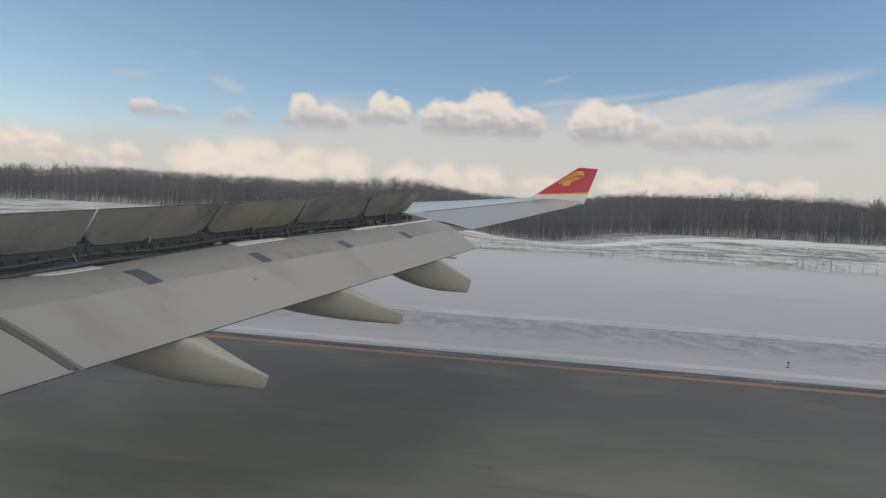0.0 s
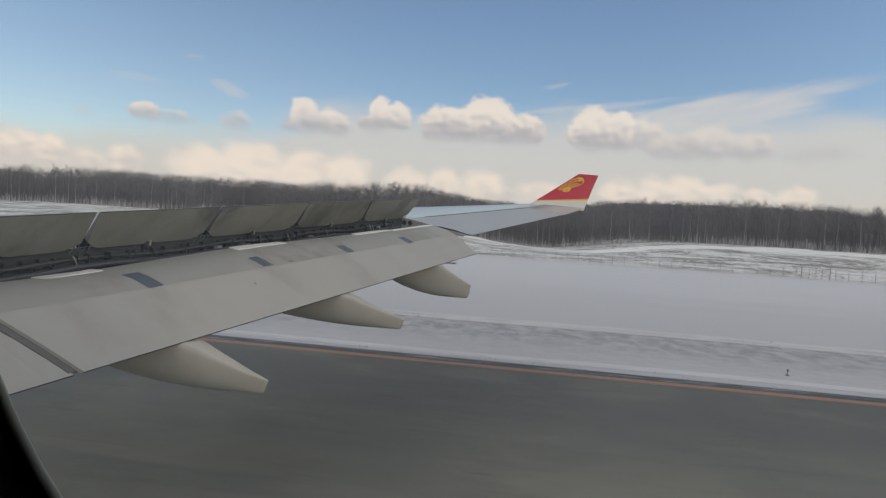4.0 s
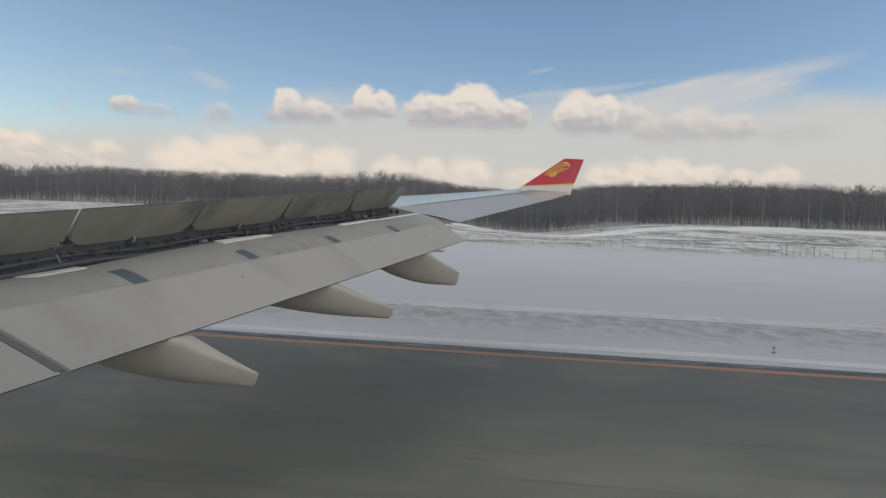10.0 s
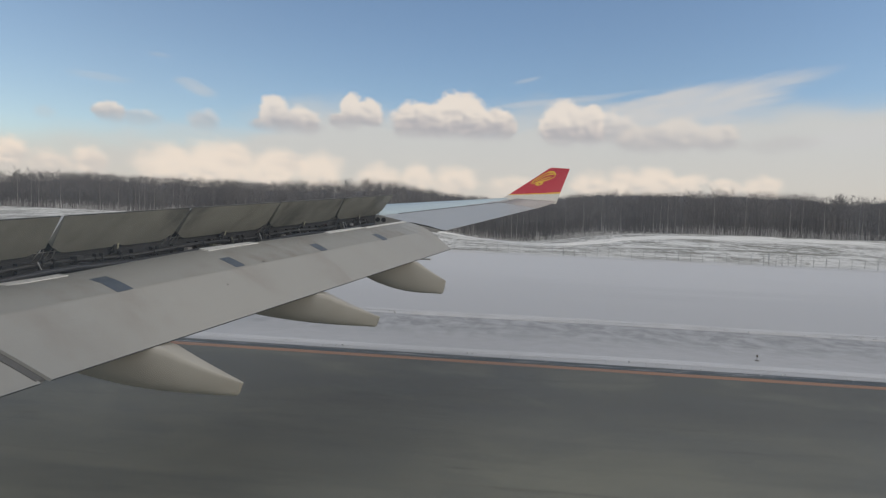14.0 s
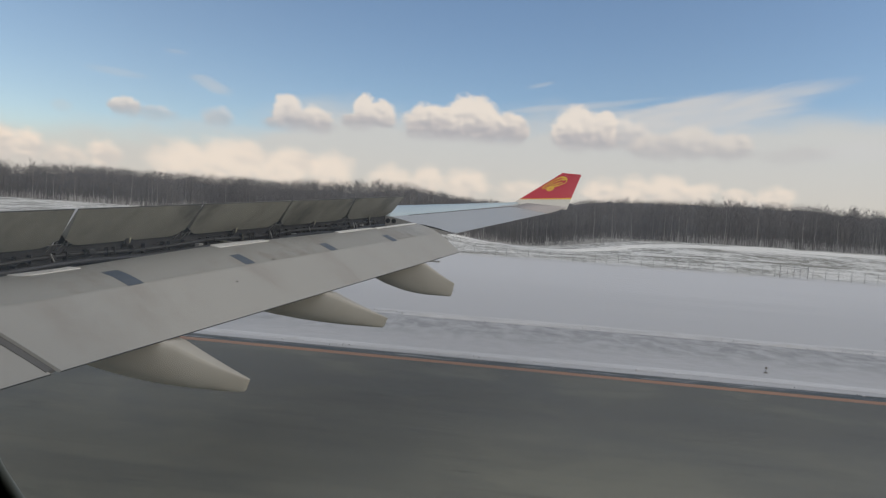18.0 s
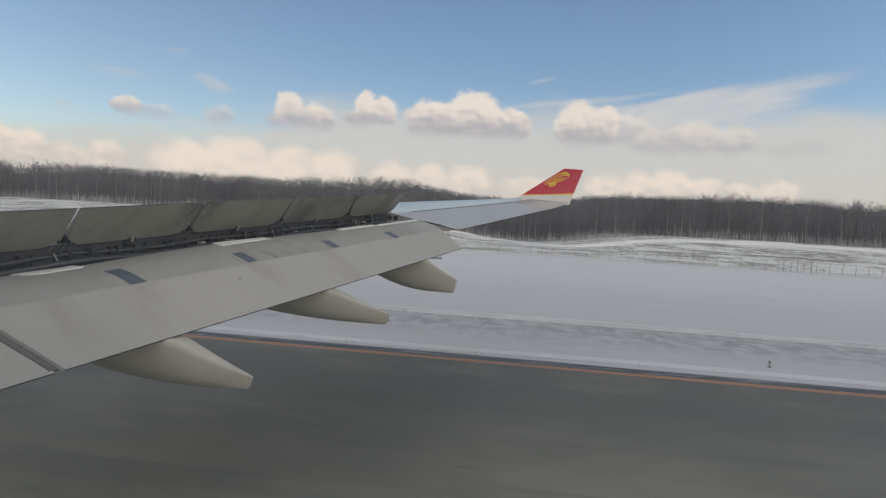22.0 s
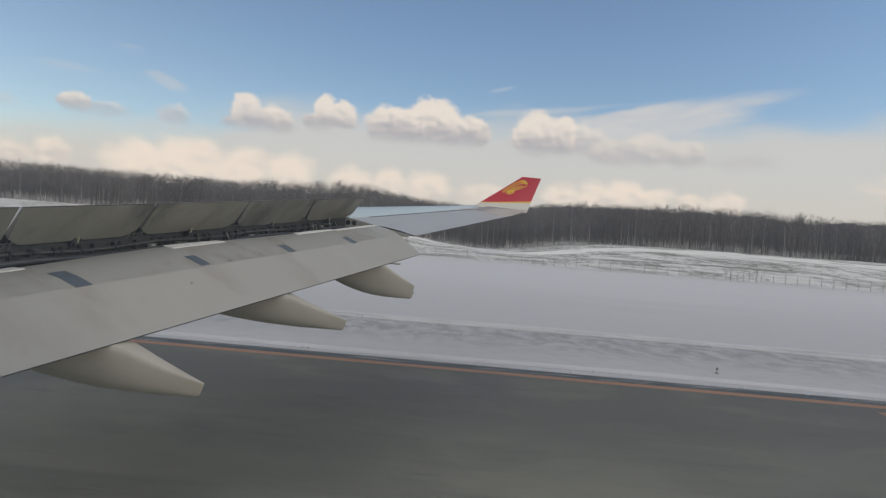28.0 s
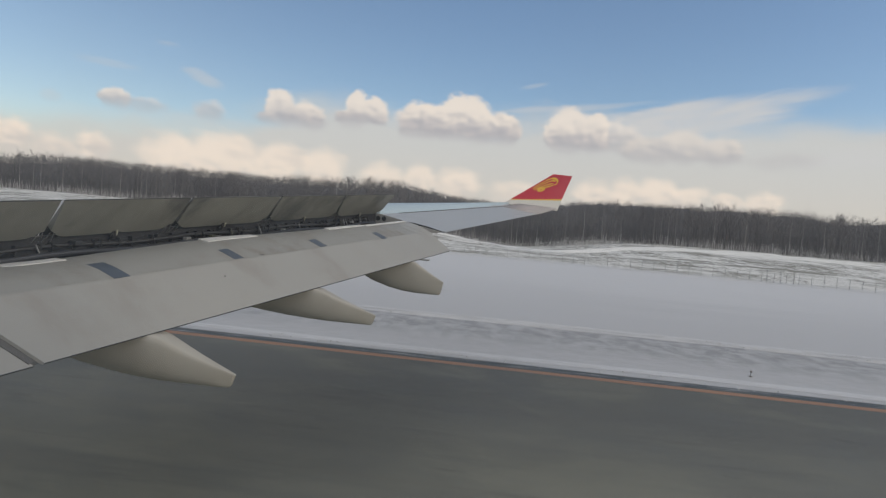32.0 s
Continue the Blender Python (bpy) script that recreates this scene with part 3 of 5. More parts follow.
def strip(name, x0, x1, y0, y1, z, material, label, category, step=20.0, wobble=0.0):
    n = max(1, int((y1 - y0) / step))
    verts, faces = [], []
    for i in range(n + 1):
        y = y0 + (y1 - y0) * i / n
        for x in (x0, x1):
            verts.append((x + RUN * y + wobble * noise.noise((y * 0.25, x, 5)), y, z))
    for i in range(n):
        faces.append((2 * i, 2 * i + 1, 2 * i + 3, 2 * i + 2))
    return tagged(new(name, mesh_of(name, verts, faces, material)), label, category, kind="structure")


def snow_ridge(d, height, width, y0, y1, label, slope=RUN):
    """A low ploughed bank of snow along the runway."""
    verts, faces, prof = [], [], [(-1, -0.05), (-0.6, 0.35), (-0.2, 0.9), (0.1, 1.0), (0.45, 0.55), (1, -0.05)]
    ys = [y0 + 0.8 * i for i in range(int((y1 - y0) / 0.8) + 1)]
    for y in ys:
        k = 0.65 + 0.7 * noise.noise((y * 0.3, d, 0)) + 0.25 * noise.noise((y * 1.1, d, 7))
        c = d + slope * y + 0.5 * noise.noise((y * 0.08, d, 2))
        for a, b in prof:
            verts.append((c + a * width, y, max(0.15, k) * b * height - 0.02))
    n = len(prof)
    for r in range(len(ys) - 1):
        for i in range(n - 1):
            faces.append((r * n + i, r * n + i + 1, r * n + n + i + 1, r * n + n + i))
    return tagged(new("snow_bank", mesh_of("snow_bank", verts, faces, SNOW_BANK, True)), label, "snow bank", kind="structure")


ground_sheet()
strip("runway", -36.0, EDGE + 1.3, -1500, 1500, 0.0, ASPHALT, "worn grey asphalt runway with dark tyre streaks", "runway", 6.0)
strip("runway_edge_line", EDGE + 0.08, EDGE + 0.53, -900, 900, 0.005, LINE_PAINT, "faded orange line painted along the runway edge", "marking", 3.0, 0.02)
strip("wet_gutter", EDGE + 0.66, EDGE + 1.2, -300, 300, 0.003, WET_EDGE, "dark wet ice along the edge of the pavement", "ice", 0.8, 0.22)
strip("pavement_joint", 12.49, 12.55, -400, 400, 0.004, JOINT, "dark sealed joint between two paving lanes", "joint", 3.0, 0.05)
snow_ridge(34.5, 0.13, 0.32, -120, 160, "low ridge of ploughed snow along the runway")
snow_ridge(35.7, 0.09, 0.3, -120, 160, "low second ridge of ploughed snow beside a wheel track")
snow_ridge(EDGE + 2.3, 0.05, 0.4, -120, 160, "thin hem of dirty snow beside the pavement")


def snow_track(points, height, width, label):
    """A low ridge of ploughed snow along a winding farm track."""
    verts, faces = [], []
    for (x0, y0), (x1, y1) in zip(points, points[1:]):
        for k in range(8):
            q = k / 8
            q = q if len(points) < 3 else q * q * (3 - 2 * q) * 0.5 + q * 0.5
            x, y = x0 + (x1 - x0) * q, y0 + (y1 - y0) * k / 8
            z = swell(x, y)
            tall = height * (0.75 + 0.6 * noise.noise((x * 0.1, y * 0.3, 2)))
            verts += [(x - width, y, swell(x - width, y) - 0.1), (x - 0.3 * width, y, z + tall), (x + 0.3 * width, y, z + 0.9 * tall), (x + width, y, swell(x + width, y) - 0.1)]
    for r in range(len(verts) // 4 - 1):
        for i in range(3):
            faces.append((r * 4 + i, r * 4 + i + 1, r * 4 + 5 + i, r * 4 + 4 + i))
    return tagged(new("snow_track", mesh_of("snow_track", verts, faces, FIELD_SNOW, True)), label, "snow bank", kind="structure")


for shift, tall in ((0.0, 0.5), (7.0, 0.35)):
    snow_track([(164 + shift, -130), (166 + shift, -90), (168 + shift, -55), (167 + shift, -36), (158 + shift, -26), (151 + shift, -18), (153 + shift, -11), (166 + shift, -5), (184 + shift, 1), (196 + shift, 12), (198 + shift, 40), (190 + shift, 90)], tall, 1.7, "white ploughed edge of a track winding along the forest")
snow_ridge(98.2, 0.3, 0.8, -150, 210, "white drift of snow along the fence's foot", 0.085)

# ---------------------------------------------------------------- the aircraft
airliner = thing("airliner", "grey-winged airliner with raised spoilers, lowered flaps and red winglet", "airplane")


def trailing(x):
    """Trailing edge of the lowered flap."""
    return 5.30 - 0.381 * (x - 7.0), 3.41 + 0.1147 * (x - 7.0)


def flap_profile(x, s=1.0):
    """Upper and lower skin of the lowered flap at span x, from trailing edge to nose: (forward, up) from the trailing edge."""
    k = 1.0 - 0.026 * (x - 8.7)
    droop = 0.15 * min(1.0, max(0.0, (11 - x) / 2.5))
    top = [(0, 0.0), (0.3, 0.235), (0.6, 0.462), (0.86, 0.648), (0.9, 0.672), (1.15, 0.785), (1.4, 0.885), (1.65, 0.955), (1.85, 0.97), (2.0, 0.925), (2.08, 0.83)]
    low = [(2.05, 0.7), (1.9, 0.6), (1.6, 0.52), (1.2, 0.43), (0.8, 0.32), (0.4, 0.165), (0.02, -0.02)]
    return [(a * k, (b - droop * max(0.0, a - 1.15)) * k) for a, b in top], [(a * k, (b - droop * max(0.0, a - 1.15)) * k) for a, b in low]


def flap_point(x, forward, lift=0.0):
    """A point on the flap's upper skin, lifted off it a little."""
    top, _ = flap_profile(x)
    y, z = trailing(x)
    for (a, b), (c, d) in zip(top, top[1:]):
        if a <= forward <= c:
            return Vector((x, y + forward, z + b + (d - b) * (forward - a) / (c - a) + lift))
    return Vector((x, y + top[-1][0], z + top[-1][1] + lift))


def flap(x0, x1, skew0=0.0, skew1=0.0):
    """One flap: body with its darker front part, dark lower lip."""
    steps = 20
    xs = [x0 + (x1 - x0) * i / steps for i in range(steps + 1)]

    def ring(x, i):
        y, z = trailing(x)
        top, low = flap_profile(x)
        k = i / steps
        return [(x + (skew0 * max(0, 1 - 10 * k) + skew1 * max(0, 10 * k - 9)) * a, y + a, z + b) for a, b in top + low]
    body = part("flap", loft([ring(x, i) for i, x in enumerate(xs)]), WING_GREY, airliner, "light grey lowered trailing-edge flap")
    front = bmesh.new()
    rows = []
    for i, x in enumerate(xs):
        k = i / steps
        sk = skew0 * max(0, 1 - 10 * k) + skew1 * max(0, 10 * k - 9)
        rows.append([front.verts.new(flap_point(x, a * (1.0 - 0.026 * (x - 8.7)), 0.004) + Vector((sk * a, 0, 0))) for a in (0.9, 1.0, 1.15, 1.4, 1.65, 1.84)])
    for r, s in zip(rows, rows[1:]):
        for i in range(5):
            front.faces.new((r[i], r[i + 1], s[i + 1], s[i]))
    part("flap_front_skin", front, FLAP_FRONT, body, "darker stained front skin of the flap", True)
    lip = bmesh.new()
    tube(lip, [(x, trailing(x)[0] + 0.006, trailing(x)[1] - 0.009) for x in xs], 0.009, 5)
    part("trailing_edge_strip", lip, EDGE_DARK, body, "thin dark trailing-edge strip")
    return body


outer_flap = flap(7.01, 17.9, -0.4, 0.2)
inner_flap = flap(1.2, 6.89, 0.0, -0.4)

# dark seal in the joint between the two flaps
joint = []
for a in (0.06, 0.4, 0.86, 1.3, 1.8):
    top = flap_point(6.95, a)
    joint.append([top + Vector((-0.4 * a - 0.075, 0, -0.02)), top + Vector((-0.4 * a + 0.075, 0, -0.02)), top + Vector((-0.4 * a + 0.075, 0, -0.06)), top + Vector((-0.4 * a - 0.075, 0, -0.06))])
part("flap_joint_seal", loft(joint), SEAL_GREY, outer_flap, "dark grimy seal between two flaps")


def patch_on_flap(name, x, f0, f1, width, material, label, lift=0.008, slant=0.0):
    bm = bmesh.new()
    rows = []
    for i in range(7):
        f = f0 + (f1 - f0) * i / 6
        mid = x + slant * (f - f0)
        rows.append([flap_point(mid - width / 2, f, -0.004), flap_point(mid - width / 2, f, lift), flap_point(mid + width / 2, f, lift), flap_point(mid + width / 2, f, -0.004)])
    part(name, loft(rows), material, outer_flap, label)


for x, f0, f1 in ((8.825, 0.89, 1.34), (11.05, 0.87, 1.2), (13.37, 0.8, 1.09), (15.65, 0.71, 1.0)):
    patch_on_flap("rub_strip", x, f0, f1, 0.25 if x < 9 else 0.22, RUB_STRIP, "dark blue-grey rubbing strip on the flap")

patch_on_flap("drain_slot", 11.62, 0.86, 0.885, 0.09, SEAL_GREY, "small dark drain slot in the flap", 0.005)
patch_on_flap("chipped_spot", 10.4, 0.57, 0.6, 0.03, SEAL_GREY, "small dark chip in the paint", 0.004)

# spoilers: hinge line and raised edge, panel by panel
def hinge(x):
    return Vector((x, 6.79 - 0.36 * (x - 8.8), 4.81 + 0.086 * (x - 8.8)))


def raised(x):
    return Vector((x, 6.27 - 0.358 * (x - 8.5), 5.385 + 0.0845 * (x - 8.5)))


def spoiler(a_top, b_top, a_low, b_low):
    """A raised spoiler panel seen from its underside: plate, stiff edge, bracket."""
    T0, T1, H0, H1 = raised(a_top), raised(b_top), hinge(a_low), hinge(b_low)
    n = (T1 - T0).cross(H0 - T0).normalized()
    if n.y > 0:
        n = -n
    rows = []
    for k in (0, 0.025, 0.05, 0.08, 0.12, 0.2, 0.32, 0.44, 0.48, 0.5, 0.52, 0.54, 0.56, 0.6, 0.7, 0.8, 0.88, 0.92, 0.95, 0.975, 1):
        t, h = T0.lerp(T1, k), H0.lerp(H1, k)
        cut = 0.2 * math.exp(-(min(k, 1 - k) / 0.055) ** 2) + 0.07 * math.exp(-((k - 0.52) / 0.03) ** 2)
        h = h.lerp(t, cut)
        rows.append([t + n * 0.012, t.lerp(h, 0.5) + n * 0.03, h + n * 0.05, h - n * 0.06, t.lerp(h, 0.5) - n * 0.035, t - n * 0.012])
    body = part("spoiler", loft(rows), SPOILER_GREY, airliner, "raised dull grey spoiler panel")
    rim = bmesh.new()
    tube(rim, [T0 + n * 0.004, T0.lerp(T1, 0.5) + n * 0.004, T1 + n * 0.004], 0.009, 5)
    part("edge_seal", rim, EDGE_DARK, body, "thin dark edge seal")
    mid = H0.lerp(H1, 0.5)
    fit = bmesh.new()
    tube(fit, [mid + n * 0.04 + (T0 - H0).normalized() * 0.06, mid + n * 0.06 + Vector((0, 0.0, -0.06)), mid + n * 0.03 + Vector((0, 0.25, -0.28))], [0.03, 0.034, 0.03], 7)
    box(fit, mid + n * 0.05 + Vector((-0.05, -0.03, -0.03)), mid + n * 0.05 + Vector((0.05, 0.04, 0.03)), 0.01)
    part("actuator", fit, PIPE_METAL, body, "small actuator fitting at the hinge")
    for side in (0.5,):
        lug = bmesh.new()
        foot = H0.lerp(H1, side) + n * 0.055
        up = (T0 - H0).normalized()
        tube(lug, [foot + up * 0.03, foot + n * 0.02, foot - up * 0.07 + n * 0.02, foot - up * 0.1], [0.014, 0.03, 0.03, 0.02], 8)
        part("hinge_lug", lug, SPOILER_GREY, body, "small grey hinge lug")
    up, along = (T0 - H0).normalized(), (H1 - H0).normalized()
    # pale fitting low on the panel's middle, in place of reflected light
    horn = bmesh.new()
    c = H0.lerp(H1, 0.52) + n * 0.06
    tube(horn, [c + up * 0.09 - n * 0.01, c + up * 0.04 - n * 0.005, c - up * 0.02 + n * 0.01, c - up * 0.05], [0.006, 0.022, 0.026, 0.015], 8)
    part("reflection_spot", horn, SPOT_YELLOW, body, "pale fitting standing in for a reflected light spot", True)
    # dark plates behind the cut-outs stand in for shade in the recess
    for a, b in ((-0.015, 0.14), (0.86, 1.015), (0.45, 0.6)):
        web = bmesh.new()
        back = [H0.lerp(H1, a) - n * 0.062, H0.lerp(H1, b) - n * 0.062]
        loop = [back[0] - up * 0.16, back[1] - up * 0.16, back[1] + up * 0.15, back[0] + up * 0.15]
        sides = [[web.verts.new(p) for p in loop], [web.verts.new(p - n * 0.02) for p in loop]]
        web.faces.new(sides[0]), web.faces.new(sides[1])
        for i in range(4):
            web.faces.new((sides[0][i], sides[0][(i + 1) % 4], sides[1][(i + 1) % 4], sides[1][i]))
        part("recess_backing", web, COVE_DARK, body, "dark plate added for shade behind the hinge")
    # hinge fittings at both ends: a pair of bare metal struts
    for side in (0.015, 0.985):
        base = H0.lerp(H1, side) + n * 0.045
        for k, lean in ((0.03, 0.012), (-0.03, -0.02)):
            arm = bmesh.new()
            tube(arm, [base + along * k + up * 0.13 + n * 0.005, base + along * (k + lean) + up * 0.02 + n * 0.012, base + along * (k + 2 * lean) - up * 0.1], [0.005, 0.009, 0.008], 6)
            part("hinge_arm", arm, FENCE_GREY, body, "bare metal hinge arm")
    return body


GAPS_TOP, GAPS_LOW = (6.15, 8.5, 10.76, 13.1, 15.45, 17.9), (6.45, 8.79, 11.0, 13.44, 15.98, 18.15)
for i in range(5):
    g0, g1 = 0.03, 0.03
    spoiler(GAPS_TOP[i] + g0, GAPS_TOP[i + 1] - (g1 if i < 4 else 0), GAPS_LOW[i] + g0 + 0.02, GAPS_LOW[i + 1] - (g1 + 0.02 if i < 4 else 0))
spoiler(3.6, 6.09, 3.9, 6.39)
# dark filler, wider at the foot, for the shade between panels
for i in (2, 3, 4):
    seam = bmesh.new()
    a, e = raised(GAPS_TOP[i]), hinge(GAPS_LOW[i])
    tube(seam, [a.lerp(e, 0.04) + Vector((0, 0.02, 0)), a.lerp(e, 0.5) + Vector((0, 0.02, 0)), e + Vector((0, 0.02, 0.03))], [0.014, 0.03, 0.05], 6)
    part("gap_shade", seam, GAP_SHADE, airliner, "dark filler for shade in the gap between spoilers")

# main wing ahead of the spoilers, and the dark cove behind its rear spar
def wing_ring(x):
    h = hinge(x)
    chord = 7.2 - 0.2 * (x - 2)
    pts = [(0.1, -0.01), (0.25 * chord, 0.2), (0.5 * chord, 0.28), (0.75 * chord, 0.16), (0.93 * chord, -0.12), (chord, -0.42), (0.95 * chord, -0.62), (0.7 * chord, -0.85), (0.4 * chord, -0.85), (0.1, -0.6)]
    return [(x, h.y + a, h.z + b) for a, b in pts]


part("wing_box", loft([wing_ring(x) for x in (-0.6, 2, 5, 8, 11, 14, 17, 18.3)]), WING_GREY, airliner, "light grey main wing")
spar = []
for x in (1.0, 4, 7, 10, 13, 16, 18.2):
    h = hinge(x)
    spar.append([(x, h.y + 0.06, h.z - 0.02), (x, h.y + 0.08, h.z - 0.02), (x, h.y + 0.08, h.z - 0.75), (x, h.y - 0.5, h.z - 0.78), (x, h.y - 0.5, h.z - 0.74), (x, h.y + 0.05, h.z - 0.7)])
part("rear_spar", loft(spar), COVE_DARK, airliner, "near-black rear spar and cove")

rng = random.Random(5)
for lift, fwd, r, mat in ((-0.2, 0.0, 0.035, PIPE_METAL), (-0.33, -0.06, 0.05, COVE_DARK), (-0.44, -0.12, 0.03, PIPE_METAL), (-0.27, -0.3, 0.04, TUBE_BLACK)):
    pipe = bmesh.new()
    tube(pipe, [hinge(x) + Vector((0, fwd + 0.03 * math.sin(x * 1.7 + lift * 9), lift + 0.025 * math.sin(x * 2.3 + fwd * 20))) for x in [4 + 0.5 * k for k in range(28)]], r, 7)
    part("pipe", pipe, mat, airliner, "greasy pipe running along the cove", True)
for k in range(44):
    x = 6.4 + 0.26 * k + rng.uniform(-0.1, 0.1)
    h = hinge(x)
    bracket = bmesh.new()
    w, tall = rng.uniform(0.006, 0.014), rng.uniform(0.1, 0.3)
    box(bracket, h + Vector((-w, -0.03, -0.14 - tall)), h + Vector((w, 0.04, -0.12)), 0.003)
    part("bracket", bracket, rng.choice((PIPE_METAL, COVE_DARK, COVE_DARK)), airliner)
    for _ in range(3):
        cable = bmesh.new()
        a = h + Vector((rng.uniform(-0.1, 0.1), rng.uniform(-0.15, 0.0), rng.uniform(-0.45, -0.1)))
        e = a + Vector((rng.uniform(-0.35, 0.35), rng.uniform(-0.15, 0.1), rng.uniform(-0.12, 0.12)))
        tube(cable, [a, a.lerp(e, 0.5) + Vector((0, 0, -0.03)), e], rng.uniform(0.006, 0.012), 5)
        part("cable", cable, rng.choice((PIPE_METAL, COVE_DARK, PIPE_METAL)), airliner)

# ribs, clamps and looped hoses in the cove
OLIVE_GRIME = surface("grimy_olive_primer", (0.12, 0.118, 0.085), 0.6, vary=0.35, grain=9, large=2.0, bump=0.1, dirt=(0.03, 0.03, 0.03), dirt_amount=0.6)
for k in range(70):
    x = 6.5 + 0.163 * k + rng.uniform(-0.07, 0.07)
    h = hinge(x)
    kind = rng.random()
    bit = bmesh.new()
    if kind < 0.4:
        z = rng.uniform(-0.5, -0.15)
        box(bit, h + Vector((-rng.uniform(0.03, 0.12), -0.1, z - 0.03)), h + Vector((rng.uniform(0.03, 0.12), -0.02, z + rng.uniform(0.01, 0.05))), 0.006)
        part("clamp", bit, rng.choice((OLIVE_GRIME, OLIVE_GRIME, PIPE_METAL, FENCE_GREY)), airliner)
    elif kind < 0.75:
        a = h + Vector((0, -0.12, rng.uniform(-0.5, -0.3)))
        e = a + Vector((rng.uniform(0.25, 0.6), rng.uniform(-0.05, 0.1), rng.uniform(-0.08, 0.12)))
        tube(bit, [a, a.lerp(e, 0.3) + Vector((0, -0.04, rng.uniform(0.03, 0.12))), a.lerp(e, 0.7) + Vector((0, -0.04, rng.uniform(-0.08, 0.08))), e], rng.uniform(0.009, 0.016), 6)
        part("hose", bit, rng.choice((PIPE_METAL, OLIVE_GRIME, FENCE_GREY)), airliner, "", True)
    else:
        a = h + Vector((0, -0.06, -0.12))
        tube(bit, [a, a + Vector((rng.uniform(-0.12, 0.12), -0.12, -rng.uniform(0.25, 0.4)))], rng.uniform(0.008, 0.016), 6)
        part("strut", bit, rng.choice((OLIVE_GRIME, PIPE_METAL, FENCE_GREY)), airliner)

# pale seal plates along the upper lip of the flap
for x0, x1, f0, f1 in ((7.84, 8.66, 1.62, 1.8), (11.09, 12.33, 1.53, 1.72), (14.46, 15.9, 1.42, 1.54), (15.9, 17.9, 1.35, 1.43)):
    rows = []
    for i in range(6):
        x = x0 + (x1 - x0) * i / 5
        a, b = flap_point(x, f0, 0.02), flap_point(x, f1, 0.03)
        rows.append([a, b, b + Vector((0, 0, -0.02)), a + Vector((0, 0, -0.02))])
    part("seal_plate", loft(rows), WHITE_SEAL, airliner, "white seal plate at the flap's upper lip")


def fairing(x, tail_y, z_top, z_low, width, curl):
    """Flap track fairing: flat-sided canoe with a rounded keel, a flat back and a blunt cut tail."""
    te_y, te_z = trailing(x)
    rows = []
    for s in (0.0, 0.12, 0.3, 0.55, 0.8, 1.1, 1.4, 1.8, 2.3, 2.9, 3.6, 4.4):
        y = tail_y + s
        t = s / (te_y - tail_y)
        top = z_top + (te_z - 0.02 - z_top) * t * (0.86 + 0.14 * min(1, t)) if t < 1 else te_z - 0.02 + (y - te_y) * 0.12
        low = z_low + curl * max(0.0, s - 0.6) ** 2
        if low > top - 0.06:
            low = top - 0.06
        w = width * (0.1 + 0.9 * min(1.0, s / 1.5) ** 0.85) * (1 - 0.12 * max(0, s - 2.2))
        mid, half = (top + low) / 2, (top - low) / 2
        ring = []
        for a in range(36):
            c, q = math.cos(2 * math.pi * a / 36), math.sin(2 * math.pi * a / 36)
            e = 0.2 if q > 0 else 0.55 - 0.33 * max(0.0, 1 - s / 0.5)
            ring.append((x + w * math.copysign(abs(c) ** e, c) * (1 - 0.2 * max(0, q) - 0.3 * max(0, -q)), y + 0.1 * max(0.0, 1 - s / 0.5) * (1 - q) / 2, mid + half * math.copysign(abs(q) ** e, q)))
        rows.append(ring)
    skin = loft(rows)
    skin.verts.ensure_lookup_table(), skin.verts.index_update()
    for e in skin.edges:
        a, b = sorted(v.index for v in e.verts)
        if b - a == 36 and a % 36 in (4, 5, 13, 14) or a < 36 and b < 36:
            e.smooth = False
    body = part("flap_track_fairing", skin, FAIRING_CREAM, airliner, "cream-grey canoe-shaped flap track fairing", True)
    fit = bmesh.new()
    ring = [Vector(p) for p in rows[0]]
    mid = sum(ring, Vector()) / len(ring)
    cap = [[mid + (p - mid) * 0.97 + Vector((0, -0.004, 0)) for p in ring], [mid + (p - mid) * 0.97 + Vector((0, 0.02, 0)) for p in ring]]
    part("tail_cap", loft(cap), FAIRING_CREAM, body, "flat cream tail cap")
    if x > 9:
        tube(fit, [mid + Vector((0, 0.03, -0.02)), mid + Vector((0.015, -0.07, -0.03))], 0.005, 5)
        part("discharge_wick", fit, EDGE_DARK, body, "thin dark discharge wick")
    return body


fairing(8.57, 3.52, 3.06, 2.86, 0.3, 0.06)
fairing(12.12, 2.16, 3.53, 3.32, 0.26, 0.035)
fairing(15.87, 1.11, 3.93, 3.58, 0.25, 0.15)
tab = bmesh.new()
box(tab, (16.25, trailing(16.4)[0] - 0.14, trailing(16.4)[1] - 0.07), (16.5, trailing(16.4)[0] + 0.2, trailing(16.4)[1] - 0.035), 0.01)
part("flap_end_tab", tab, WING_GREY, airliner, "small grey tab below the flap")

# outer wing with the aileron, end rib and tip
def crest_line(x):
    return Vector((x, -0.62 + 0.6 * (26.8 - x), 6.5 - 0.0855 * (26.8 - x)))


def aileron_tail(x):
    return Vector((x, 1.31 - 0.388 * (x - 18.3), 5.2 + 0.111 * (x - 18.3)))


def aileron_hinge(x):
    return Vector((x, 3.1 - 0.478 * (x - 18.9), 5.6 + 0.097 * (x - 18.9)))


